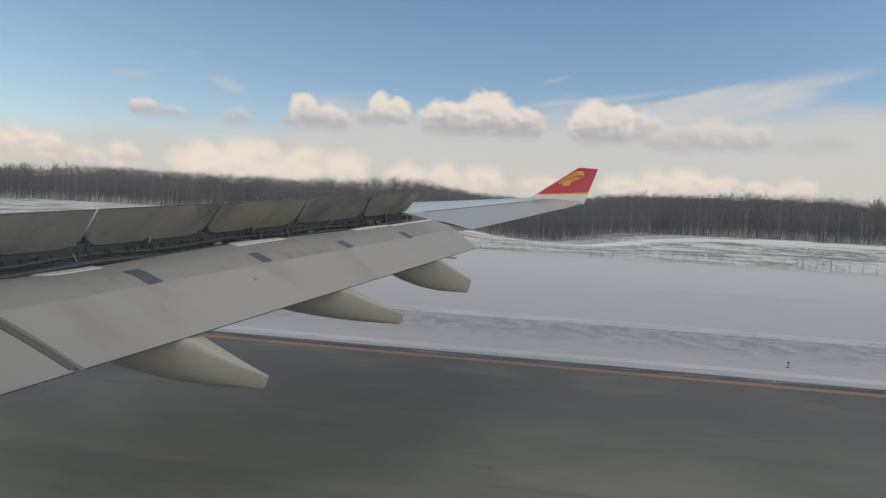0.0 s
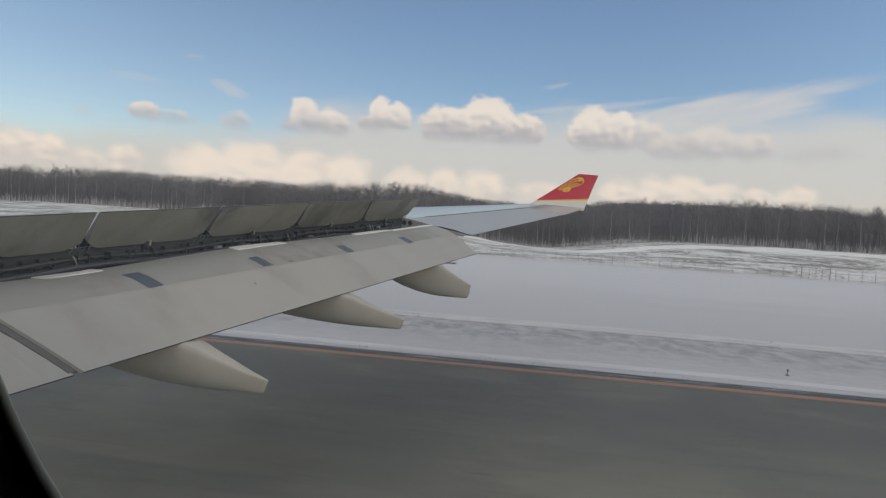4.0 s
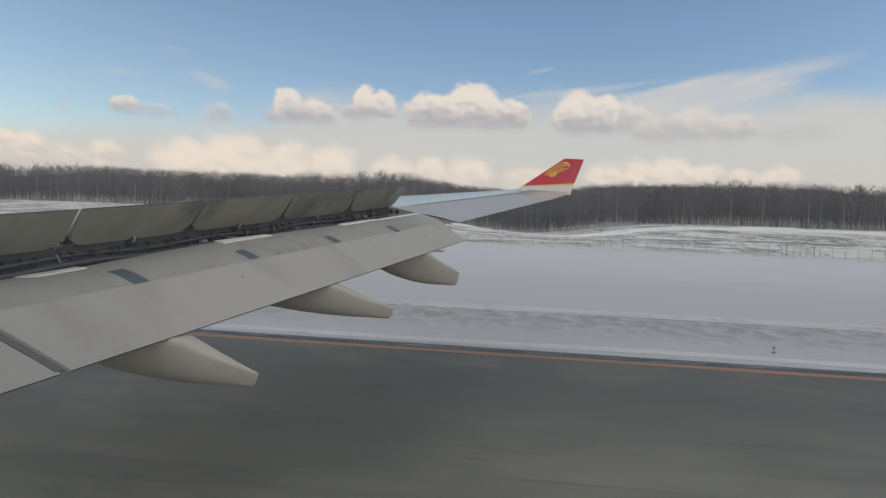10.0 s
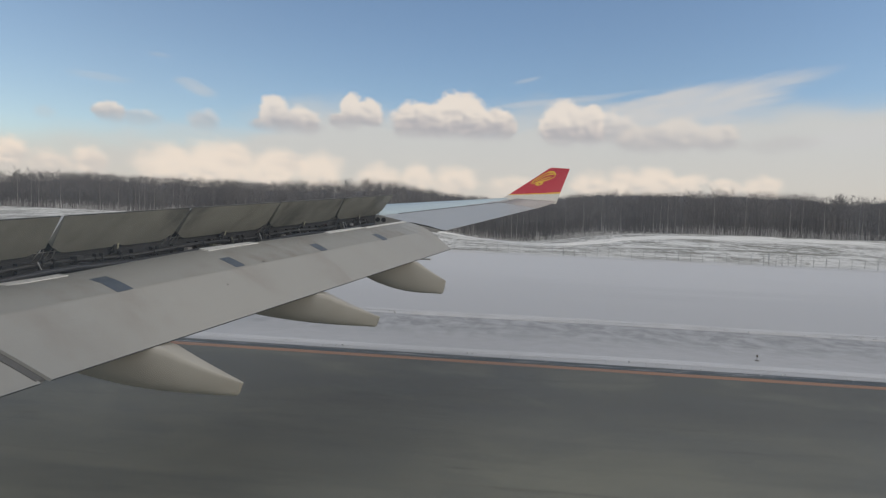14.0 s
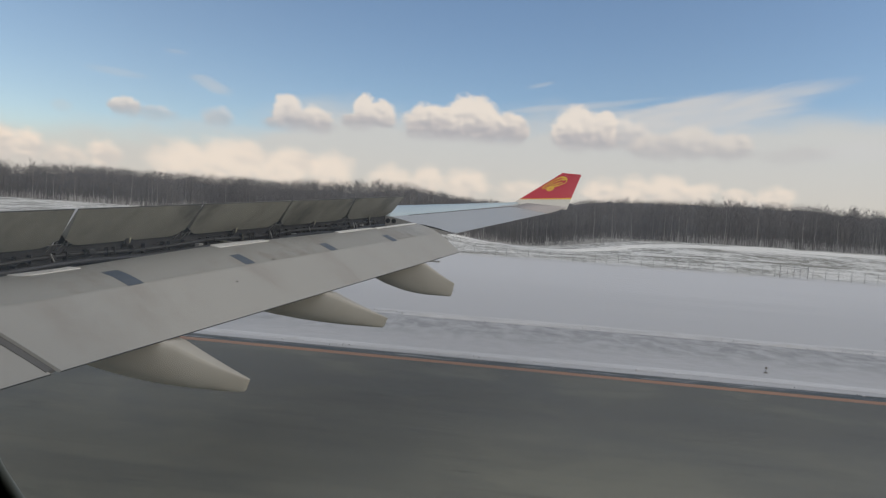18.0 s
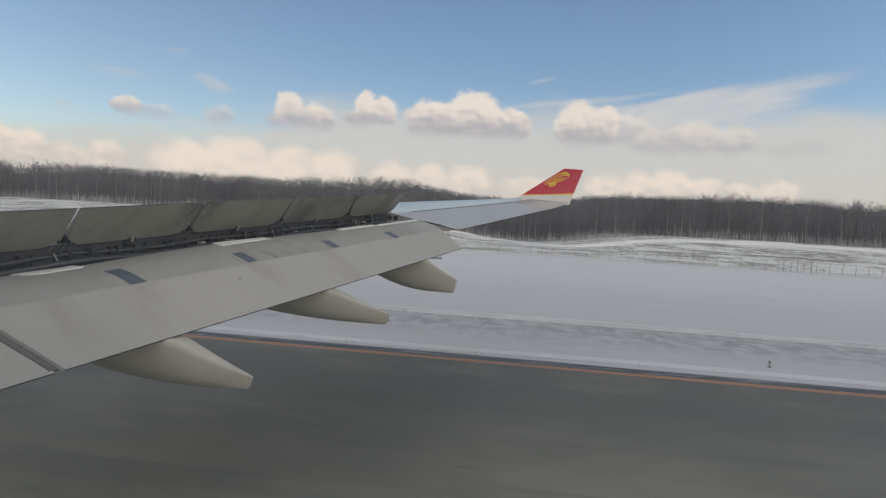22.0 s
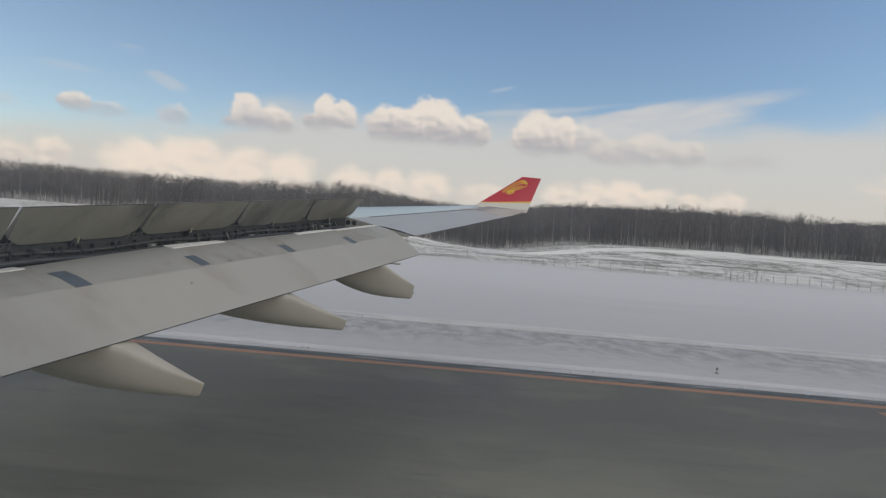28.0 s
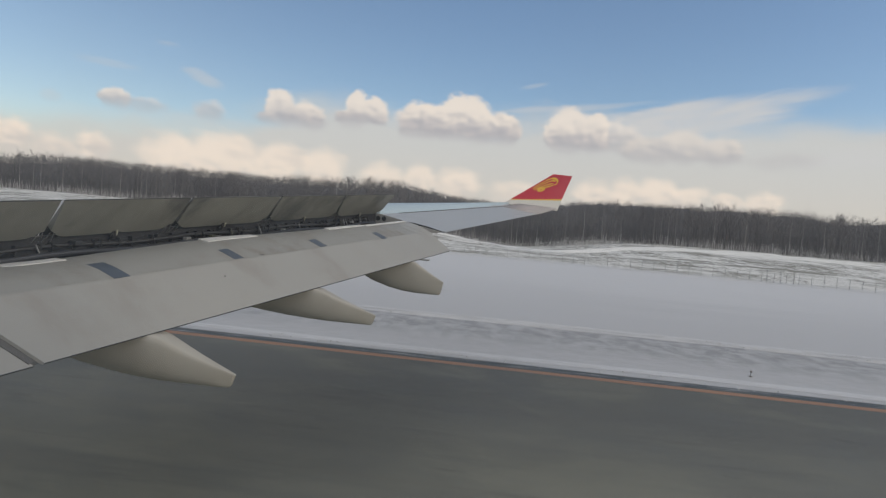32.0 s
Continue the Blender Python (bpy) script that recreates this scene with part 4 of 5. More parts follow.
def outer_ring(x):
    c, t, hn = crest_line(x), aileron_tail(x), aileron_hinge(x)
    front = c + Vector((0, 0.5 * (c.y - t.y), -0.35))
    nose = c + Vector((0, 0.62 * (c.y - t.y), -0.55))
    low = (c + t) / 2 + Vector((0, 0.3, -0.52 + 0.02 * (x - 18)))
    return [t, hn + Vector((0, -0.02, 0)), c, c + Vector((0, 0.25 * (c.y - t.y), -0.08)), front, nose, nose + Vector((0, -0.3, -0.12)), low, t + Vector((0, 0.02, -0.02))]


xs = [18.25, 19.2, 20.5, 22, 23.5, 25, 26.2, 27.0]
outer = part("outer_wing", loft([outer_ring(x) for x in xs]), WING_PALE, airliner, "pale grey outer wing with aileron")
rows = []
for x in xs:
    hn, c = aileron_hinge(x), crest_line(x)
    rows.append([hn + Vector((0, 0.02, 0.01)), hn.lerp(c, 0.33) + Vector((0, 0, 0.03)), hn.lerp(c, 0.7) + Vector((0, 0, 0.036)), c + Vector((0, 0.02, 0.022)), c + Vector((0, 0.05, -0.02)), hn + Vector((0, 0.03, -0.03))])
part("leading_skin", loft(rows), WING_FRONT, outer, "forward skin with sky reflection in its pale blue", True)
line = bmesh.new()
tube(line, [aileron_hinge(x) + Vector((0, -0.005, 0.004)) for x in xs[1:-1]], 0.016, 5)
part("aileron_gap", line, EDGE_DARK, outer, "dark gap at the aileron's hinge line")
rib = []
for dx in (-0.05, 0.03):
    rib.append([(18.2 + dx, 1.5, 5.19), (18.2 + dx, 3.3, 5.56), (18.2 + dx, 4.35, 5.6), (18.2 + dx, 4.35, 5.28), (18.2 + dx, 3.2, 5.27), (18.2 + dx, 1.6, 5.12)])
lip = bmesh.new()
tube(lip, [(18.1, 2.75, 5.4), (18.14, 2.3, 5.36), (18.2, 1.85, 5.28), (18.27, 1.38, 5.16)], [0.012, 0.024, 0.026, 0.012], 6)
part("inboard_lip", lip, EDGE_DARK, outer, "dark curved gap at the aileron's inner end")
end_rib = part("end_rib", loft(rib), WING_GREY, outer, "grey end rib with three round holes")
for y, r in ((3.59, 0.085), (3.4, 0.072), (3.22, 0.07)):
    hole = bmesh.new()
    tube(hole, [(18.143, y, 5.43), (18.16, y, 5.43)], r, 16)
    part("lightening_hole", hole, EDGE_DARK, end_rib, "dark round lightening hole")


def winglet_point(k, m, side=0.0):
    """k: 0 root to 1 tip; m: 0 front to 1 rear; side: thickness towards the seat."""
    front = Vector((26.85, -0.45, 6.48)).lerp(Vector((28.2, -2.6, 8.02)), k)
    rear = Vector((27.5, -2.85, 6.38)).lerp(Vector((28.3, -3.47, 8.0)), k)
    bend = Vector((0.35 * (1 - (1 - k) ** 2) - 0.35 * k, 0, 0))
    thick = (0.085 * (1 - 0.55 * k)) * math.sin(math.pi * min(1, 0.06 + m * 0.94)) ** 0.7
    return front.lerp(rear, m) + bend + Vector((-thick * side, 0, 0))


rows = []
for i in range(9):
    k = i / 8
    ms = [0, 0.08, 0.25, 0.5, 0.75, 1.0]
    rows.append([winglet_point(k, m, 1) for m in ms] + [winglet_point(k, m, -1) for m in reversed(ms[1:-1])])
winglet = part("winglet", loft(rows), RED_PAINT, airliner, "red upturned winglet with white foot and yellow swirl")


def winglet_patch(name, cells, material, label, lift=0.008):
    """A painted field on the winglet's inner face: rows of (k, m) points."""
    bm = bmesh.new()
    rings = [[bm.verts.new(winglet_point(k, m, 1) + Vector((-lift, 0, 0.004))) for k, m in row] for row in cells]
    for a, b in zip(rings, rings[1:]):
        for i in range(len(a) - 1):
            bm.faces.new((a[i], a[i + 1], b[i + 1], b[i]))
    part(name, bm, material, winglet, label)


ms = [i / 12 for i in range(13)]
winglet_patch("white_foot", [[(k * (0.42 + 0.58 * m), m) for m in ms] for k in (-0.02, 0.13, 0.28)], WHITE_PAINT, "white painted foot of the winglet")
winglet_patch("yellow_band", [[(k * (0.42 + 0.58 * m), m) for m in ms] for k in (0.28, 0.325)], YELLOW_PAINT, "thin yellow dividing band", 0.012)
STROKES = (
    (((0.5, 0.06), (0.59, 0.045), (0.69, 0.05), (0.79, 0.07), (0.86, 0.14), (0.855, 0.27), (0.8, 0.41), (0.735, 0.44)), 0.028),
    (((0.55, 0.1), (0.65, 0.115), (0.74, 0.165), (0.8, 0.245), (0.785, 0.35)), 0.024),
    (((0.555, 0.15), (0.635, 0.195), (0.69, 0.27), (0.725, 0.35)), 0.022),
    (((0.49, 0.09), (0.535, 0.15), (0.585, 0.25), (0.64, 0.345), (0.725, 0.45)), 0.024))
for spine, wide in STROKES:
    spine = [(0.66 + (k - 0.66) * 1.05, 0.04 + m * 1.22) for k, m in spine]
    rows = []
    for i, (k, m) in enumerate(spine):
        k0, m0 = spine[max(0, i - 1)]
        k1, m1 = spine[min(len(spine) - 1, i + 1)]
        dk, dm = k1 - k0, (m1 - m0) * 1.2
        n = math.hypot(dk, dm)
        w = 1.15 * wide * (0.25 + 0.75 * math.sin(math.pi * (0.12 + 0.8 * i / (len(spine) - 1))))
        rows.append([(k - w * dm / n, m + w * dk / n / 1.2), (k + w * dm / n, m - w * dk / n / 1.2)])
    winglet_patch("swirl_stroke", rows, YELLOW_PAINT, "golden yellow swirl stroke", 0.012)
winglet_patch("swirl_ring", [[(0.505 + r * math.sin(a), 0.33 + 1.35 * r * math.cos(a)) for r in (0.018, 0.066)] for a in [2 * math.pi * q / 16 for q in range(17)]], YELLOW_PAINT, "golden yellow ring of the swirl", 0.012)

# rounded blend between wing tip and winglet, and the stained tip of the aileron
rows = []
for i in range(7):
    k = i / 6
    a, e = aileron_hinge(26.2).lerp(winglet_point(0.0, 0.25, 1), k), aileron_tail(26.6).lerp(winglet_point(0.02, 0.98, 1), k)
    up = Vector((-0.02, 0, 0.012 + 0.05 * k * k))
    rows.append([a + up, a.lerp(e, 0.5) + up, e + up, e + up + Vector((0, 0, -0.05)), a + up + Vector((0, 0, -0.05))])
part("tip_blend", loft(rows), TIP_BEIGE, outer, "beige stained skin at the wing tip", True)

# fuselage round the seat, with one window
CX, CZ, RAD = -2.59, 5.05, 2.82
WIN_Y, WIN_Z, WIN_A, WIN_B = 0.015, 5.65, 0.157, 0.202
angles = [radians(a) for a in (2, 20, 35, 50, 65, 80, 95, 110, 125, 140, 160, 180, 200, 220, 240, 260, 280, 300, 320, 340, 352)]
rings = [-16, -6, WIN_Y - 0.35, WIN_Y + 0.35, 6, 14, 20]
shell = bmesh.new()
grid = [[shell.verts.new((CX + RAD * math.cos(a), y, CZ + RAD * math.sin(a))) for a in angles] for y in rings]
for i in range(len(rings) - 1):
    for j in range(len(angles)):
        if i == 2 and j == 0:
            continue
        k = (j + 1) % len(angles)
        shell.faces.new((grid[i][j], grid[i][k], grid[i + 1][k], grid[i + 1][j]))
shell.faces.new(grid[0]), shell.faces.new(grid[-1])
fuselage = part("fuselage", shell, CABIN_DARK, airliner, "dark-lined fuselage wall round the window seat")
skin = bmesh.new()
for y0, y1 in ((-16.2, WIN_Y - 0.36), (WIN_Y + 0.36, 20.2)):
    loops = [[skin.verts.new((CX + (RAD + 0.04) * math.cos(radians(5 * k)), y, CZ + (RAD + 0.04) * math.sin(radians(5 * k)))) for k in range(72)] for y in (y0, y1)]
    for k in range(72):
        skin.faces.new((loops[0][k], loops[0][(k + 1) % 72], loops[1][(k + 1) % 72], loops[1][k]))
part("fuselage_skin", skin, WHITE_PAINT, fuselage, "white painted outer skin of the fuselage", True)
lower, upper = Vector((CX + RAD * math.cos(angles[0]), 0, CZ + RAD * math.sin(angles[0]))), Vector((CX + RAD * math.cos(angles[1]), 0, CZ + RAD * math.sin(angles[1])))


def on_panel(y, z, depth=0.0):
    k = (z - lower.z) / (upper.z - lower.z)
    p = lower.lerp(upper, k)
    return Vector((p.x + depth, y, z))


def window_curve(grow=0.0, n=64):
    out = []
    for i in range(n):
        a = 2 * math.pi * i / n
        c, s = math.cos(a), math.sin(a)
        out.append((WIN_Y + (WIN_A + grow) * math.copysign(abs(c) ** 0.75, c), WIN_Z + (WIN_B + grow) * math.copysign(abs(s) ** 0.75, s)))
    return out


panel = bmesh.new()
n = 64
outer_edge = []
for i in range(n):
    a = 2 * math.pi * i / n
    c, s = math.cos(a), math.sin(a)
    k = min(0.35 / max(abs(c), 1e-6), ((upper.z - lower.z) / 2) / max(abs(s), 1e-6))
    outer_edge.append(on_panel(WIN_Y + c * k, (upper.z + lower.z) / 2 + s * k))
loops = [outer_edge, [on_panel(y, z, -0.012) for y, z in window_curve(0.05)], [on_panel(y, z, 0.0) for y, z in window_curve(0.0022)]]
vs = [[panel.verts.new(p) for p in loop] for loop in loops]
for a, b in zip(vs, vs[1:]):
    for i in range(n):
        panel.faces.new((a[i], a[(i + 1) % n], b[(i + 1) % n], b[i]))
window_frame = part("window_frame", panel, CABIN_DARK, fuselage, "dark moulded cabin window surround")
seal = bmesh.new()
loops = [[on_panel(y, z, d) for y, z in window_curve(g)] for g, d in ((0.0022, 0.0), (0.0014, -0.0005), (0.0005, 0.0006), (0.0, 0.0015), (0.0008, 0.003), (0.02, 0.003))]
vs = [[seal.verts.new(p) for p in loop] for loop in loops]
for a, b in zip(vs, vs[1:]):
    for i in range(n):
        seal.faces.new((a[i], a[(i + 1) % n], b[(i + 1) % n], b[i]))
part("window_gasket", seal, GASKET, fuselage, "pale rubber gasket round the window", True)
pane = bmesh.new()
pane.faces.new([pane.verts.new(on_panel(y, z, 0.008)) for y, z in window_curve(0.018)])
pane_ob = part("window_pane", pane, PANE, fuselage, "clear scratched acrylic window pane")
pane_ob.visible_shadow = False

# tail fin, whose shadow falls across the runway
def fin_ring(z):
    nose = -22.5 - (z - 13.75) * 1.29
    tail = -28.7 - (z - 14) * 1.0
    half = 0.03 * (nose - tail)
    return [(-2.59, nose, z), (-2.59 + half, nose - 0.3 * (nose - tail), z), (-2.59 + 0.6 * half, nose - 0.7 * (nose - tail), z), (-2.59, tail, z), (-2.59 - 0.6 * half, nose - 0.7 * (nose - tail), z), (-2.59 - half, nose - 0.3 * (nose - tail), z)]


part("tail_fin", loft([fin_ring(z) for z in (6.5, 9, 12, 15, 18, 20.6)]), RED_PAINT, airliner, "tall swept red tail fin")
cone = [[(CX + r * math.cos(2 * math.pi * k / 24), y, cz + r * math.sin(2 * math.pi * k / 24)) for k in range(24)] for y, cz, r in ((-15.9, 5.05, 2.84), (-22, 5.2, 2.6), (-30, 5.8, 1.6), (-37, 6.4, 0.4))]
part("tail_cone", loft(cone), WHITE_PAINT, airliner, "white tapering tail of the fuselage", True)

# ---------------------------------------------------------------- perimeter fence
def fence_line(y):
    return 99.5 + 0.085 * y


def post_mesh(h, w, material):
    bm = bmesh.new()
    box(bm, (-w, -w, -0.3), (w, w, h))
    tube(bm, [(0, 0, h - 0.02), (0.16, 0, h + 0.22)], w * 0.7, 4)
    me = bpy.data.meshes.new("post")
    bm.to_mesh(me), bm.free()
    me.materials.append(material)
    return me


def fence(name, line, y0, y1, step, h, w, wires, material, label):
    root = thing(name, label, "fence")
    me = post_mesh(h, w, material)
    count = int((y1 - y0) / step)
    for i in range(count + 1):
        y = y0 + step * i
        p = new("post", me)
        p.parent = root
        p.location = (line(y), y, swell(line(y), y))
        p.scale = (1, 1, 1 + 0.05 * noise.noise((y, 0, 0)))
    for k in range(wires):
        bm = bmesh.new()
        z = 0.15 + (h + 0.1) * k / (wires - 1)
        tube(bm, [(line(y0 + 4 * i), y0 + 4 * i, swell(line(y0 + 4 * i), y0 + 4 * i) + z) for i in range(int((y1 - y0) / 4) + 1)], 0.012, 3)
        part("wire", bm, FENCE_PALE, root)
    return root


fence("perimeter_fence", fence_line, -150, 210, 1.75, 1.5, 0.022, 9, FENCE_GREY, "thin grey wire perimeter fence standing in snow")
fence("forest_fence", lambda y: 206.0 + 0.05 * y, -230, 270, 1.75, 1.5, 0.03, 5, FENCE_PALE, "far pale wire fence at the foot of the forest")

# ---------------------------------------------------------------- trees
def limbs(seed, tall, crown_from, spread, count):
    """Bars of a leafless tree: trunk bars and branch bars as (start, end, radius at start, radius at end)."""
    r = random.Random(seed)
    trunk, branch = [], []
    lean = Vector((r.uniform(-0.04, 0.04), r.uniform(-0.04, 0.04), 1))
    base_r = 0.011 * tall
    pts = [Vector((0, 0, -0.4))]
    for i in range(1, 7):
        k = i / 6
        pts.append(Vector((lean.x * tall * k + r.uniform(-0.12, 0.12), lean.y * tall * k + r.uniform(-0.12, 0.12), tall * 0.93 * k)))
    for i in range(6):
        trunk.append((pts[i], pts[i + 1], base_r * (1 - 0.15 * i), base_r * (1 - 0.15 * (i + 1))))
    for i in range(count):
        k = crown_from + (1 - crown_from) * (i + r.random()) / count
        s = k * 6
        a = pts[min(5, int(s))].lerp(pts[min(6, int(s) + 1)], s - int(s))
        ang = r.uniform(0, 2 * math.pi)
        q = (k - crown_from) / (1 - crown_from)
        long = spread * (0.3 + 0.85 * math.sin(math.pi * (0.2 + 0.68 * q))) * r.uniform(0.65, 1.1)
        up = r.uniform(0.5, 1.1) * (1 - 0.35 * q)
        e = a + Vector((math.cos(ang) * long, math.sin(ang) * long, long * up))
        branch.append((a, e, 0.036, 0.018))
        for j in range(4):
            q = a.lerp(e, r.uniform(0.3, 1.0))
            ang2 = ang + r.uniform(-1.3, 1.3)
            l2 = long * r.uniform(0.3, 0.6)
            e2 = q + Vector((math.cos(ang2) * l2, math.sin(ang2) * l2, l2 * r.uniform(0.5, 1.6)))
            branch.append((q, e2, 0.02, 0.011))
            for _ in range(3):
                q2 = q.lerp(e2, r.uniform(0.4, 1.0))
                e3 = q2 + Vector((r.uniform(-0.5, 0.5), r.uniform(-0.5, 0.5), r.uniform(0.2, 0.9)))
                branch.append((q2, e3, 0.014, 0.008))
    return trunk, branch


def bars_arrays(bars):
    """Three-sided tapered bars as vertex and face arrays."""
    verts, faces = [], []
    for a, b, ra, rb in bars:
        d = (b - a).normalized()
        u = d.orthogonal().normalized()
        w = d.cross(u)
        n = len(verts)
        for p, rad in ((a, ra), (b, rb)):
            for k in range(3):
                c, s = math.cos(2.094 * k), math.sin(2.094 * k)
                verts.append(p + rad * (c * u + s * w))
        faces += [(n, n + 1, n + 4, n + 3), (n + 1, n + 2, n + 5, n + 4), (n + 2, n, n + 3, n + 5)]
    return np.array([tuple(v) for v in verts]), np.array(faces)


def ribbons(bars, r):
    """Thin twigs as tapered ribbons, each turned its own way."""
    verts, faces = [], []
    for a, b, ra, rb in bars:
        d = (b - a).normalized()
        u = (Matrix.Rotation(r.uniform(0, 3.1), 3, d) @ d.orthogonal()).normalized()
        n = len(verts)
        verts += [a - u * ra, a + u * ra, b + u * rb, b - u * rb]
        faces.append((n, n + 1, n + 2, n + 3))
    return np.array([tuple(v) for v in verts]), np.array(faces)


SPECIES, MASS = [], []
for seed, tall, cf, spread, count, pale in ((1, 15, 0.4, 1.9, 18, False), (2, 14, 0.36, 2.1, 18, False), (3, 16, 0.42, 1.8, 18, True), (4, 13.4, 0.32, 2.3, 18, False), (5, 15, 0.42, 1.7, 17, True), (6, 16.5, 0.38, 2.3, 20, False)):
    trunk, branch = limbs(seed, tall, cf, spread, count)
    SPECIES.append((bars_arrays(trunk), bars_arrays(branch), tall, pale))
    MASS.append(ribbons(branch, random.Random(seed)))


def numpy_mesh(name, verts, faces, material):
    me = bpy.data.meshes.new(name)
    me.vertices.add(len(verts)), me.loops.add(faces.size), me.polygons.add(len(faces))
    me.vertices.foreach_set("co", verts.astype(np.float32).ravel())
    me.loops.foreach_set("vertex_index", faces.astype(np.int32).ravel())
    me.polygons.foreach_set("loop_start", np.arange(0, faces.size, faces.shape[1], dtype=np.int32))
    me.materials.append(material)
    me.update(calc_edges=True)
    return me


def tree_line(y):
    """How far out the forest begins."""
    return 212 + 0.05 * y + 9 * noise.noise((y * 0.013, 0.0, 9.0)) + 4 * noise.noise((y * 0.05, 4.0, 9.0))


def tree_scale(y):
    return 1.06 + 0.16 * noise.noise((y * 0.011, 7.0, 0.0)) + 0.1 * noise.noise((y * 0.04, 2.0, 0.0)) + 0.07 * noise.noise((y * 0.13, 5.0, 0.0)) - 0.12 * math.exp(-((y - 90) / 70) ** 2)


# the front rank, tree by tree
TREES = []
for (tv, tf), (bv, bf), tall, pale in SPECIES:
    root = thing("birch_tree" if pale else "bare_tree", "tall leafless birch with pale bark at the forest edge" if pale else "tall leafless grey-brown tree at the forest edge", "tree", "trees of the forest edge")
    t = new("trunk", numpy_mesh("trunk", tv, tf, BARK_PALE if pale else BARK_GREY))
    c = new("crown", numpy_mesh("crown", bv, bf, TWIGS))
    t.parent = c.parent = root
    TREES.append(root)
rng = random.Random(11)
used = set()
for i in range(230):
    y = -210 + 2.05 * i + rng.uniform(-0.8, 0.8)
    x = tree_line(y) + rng.uniform(-2.5, 4)
    k = rng.randrange(len(TREES))
    s = tree_scale(y) * rng.uniform(0.82, 0.94) * 15 / SPECIES[k][2]
    m = Matrix.Translation((x, y, swell(x, y))) @ Matrix.Rotation(rng.uniform(0, 6.28), 4, "Z") @ Matrix.Diagonal((s, s, s, 1))
    if k not in used:
        TREES[k].matrix_basis = m
        used.add(k)
        continue
    copy = copy_thing(TREES[k], pose(0, 0, 0))
    copy.matrix_basis = m

# the woods behind, one mass
rs = np.random.RandomState(3)
parts_v, parts_f, base = [], [], 0
trunks_v, trunks_f, tbase = [], [], 0
for i in range(2000):
    y = rs.uniform(-330, 420)
    deep = rs.uniform(0, 1) ** 1.2 * 60
    x = tree_line(y) + 4 + deep
    pick = rs.randint(len(SPECIES))
    s = tree_scale(y) * rs.uniform(0.82, 1.0) * 15 / SPECIES[pick][2]
    (tv, tf), _, tall, pale = SPECIES[pick]
    bv, bf = MASS[pick]
    a = rs.uniform(0, 6.28)
    rot = np.array([[math.cos(a), -math.sin(a), 0], [math.sin(a), math.cos(a), 0], [0, 0, 1]]) * s
    at = np.array([x, y, swell(x, y)])
    parts_v.append(bv @ rot.T + at), parts_f.append(bf + base)
    base += len(bv)
    trunks_v.append(tv @ rot.T + at), trunks_f.append(tf + tbase)
    tbase += len(tv)
woods = tagged(new("woods", numpy_mesh("woods", np.concatenate(trunks_v), np.concatenate(trunks_f), BARK_GREY)), "dense leafless grey-brown forest beyond the airfield", "forest", kind="stuff")
woods_crowns = tagged(new("woods_crowns", numpy_mesh("woods_crowns", np.concatenate(parts_v), np.concatenate(parts_f), TWIGS)), "fine bare branches of the forest", "forest", kind="stuff")

# undergrowth at the feet of the trees
bars = []
for i in range(9000):
    y = rng.uniform(-330, 420)
    x = tree_line(y) + rng.uniform(-3, 40) ** 1.0
    z = swell(x, y)
    h = rng.uniform(1.5, 6.0)
    bars.append((Vector((x, y, z - 0.2)), Vector((x + rng.uniform(-0.6, 0.6), y + rng.uniform(-0.9, 0.9), z + h)), rng.uniform(0.04, 0.09), 0.02))
bv, bf = bars_arrays(bars)
tagged(new("undergrowth", numpy_mesh("undergrowth", bv, bf, BRUSH)), "thin brown leafless undergrowth at the forest's foot", "undergrowth", kind="stuff")

# wooded rise that closes the view behind the forest
ys = [-420 + 0.4 * k for k in range(2400)]
verts, faces = [], []
for y in ys:
    x = tree_line(y) + 38
    top = (13.0 - 2.0 / (1 + math.exp(-(y - 45) / 9))) * tree_scale(y) + 1.2 * noise.noise((y * 0.09, 1, 1)) + 1.1 * abs(noise.noise((y * 0.2, 1, 5))) + 0.9 * noise.noise((y * 0.9, 1, 5)) + 0.8 * noise.noise((y * 2.1, 4, 5))
    z0 = swell(x, y)
    verts += [(x - 9, y, z0 - 1), (x - 6, y, z0 + top * 0.7), (x, y, z0 + top), (x + 60, y, z0 + top * 0.9), (x + 140, y, z0 - 2)]
for r in range(len(ys) - 1):
    for i in range(4):
        faces.append((r * 5 + i, r * 5 + i + 1, r * 5 + 5 + i + 1, r * 5 + 5 + i))
tagged(new("backdrop", mesh_of("backdrop", verts, faces, HILL_WOOD, True)), "dark brown wooded rise closing the view", "forest", kind="structure")

# fine twigs along the crest of the far woods
bars = []
for i in range(60000):
    y = rng.uniform(-330, 430)
    x = tree_line(y) + 38 + rng.uniform(-7, 30)
    z = swell(x, y) + 13.4 * tree_scale(y) * rng.uniform(0.82, 1.05)
    a = rng.uniform(0, 6.28)
    h = rng.uniform(0.5, 1.6)
    bars.append((Vector((x, y, z)), Vector((x + 0.5 * math.cos(a), y + 0.7 * math.sin(a), z + h)), rng.uniform(0.02, 0.05), 0.008))
bv, bf = ribbons(bars, random.Random(4))
tagged(new("treetop_twigs", numpy_mesh("treetop_twigs", bv, bf, TWIGS)), "hazy fringe of fine treetop twigs", "forest", kind="stuff")

# frosted stems and saplings along the forest's hem
bars = []
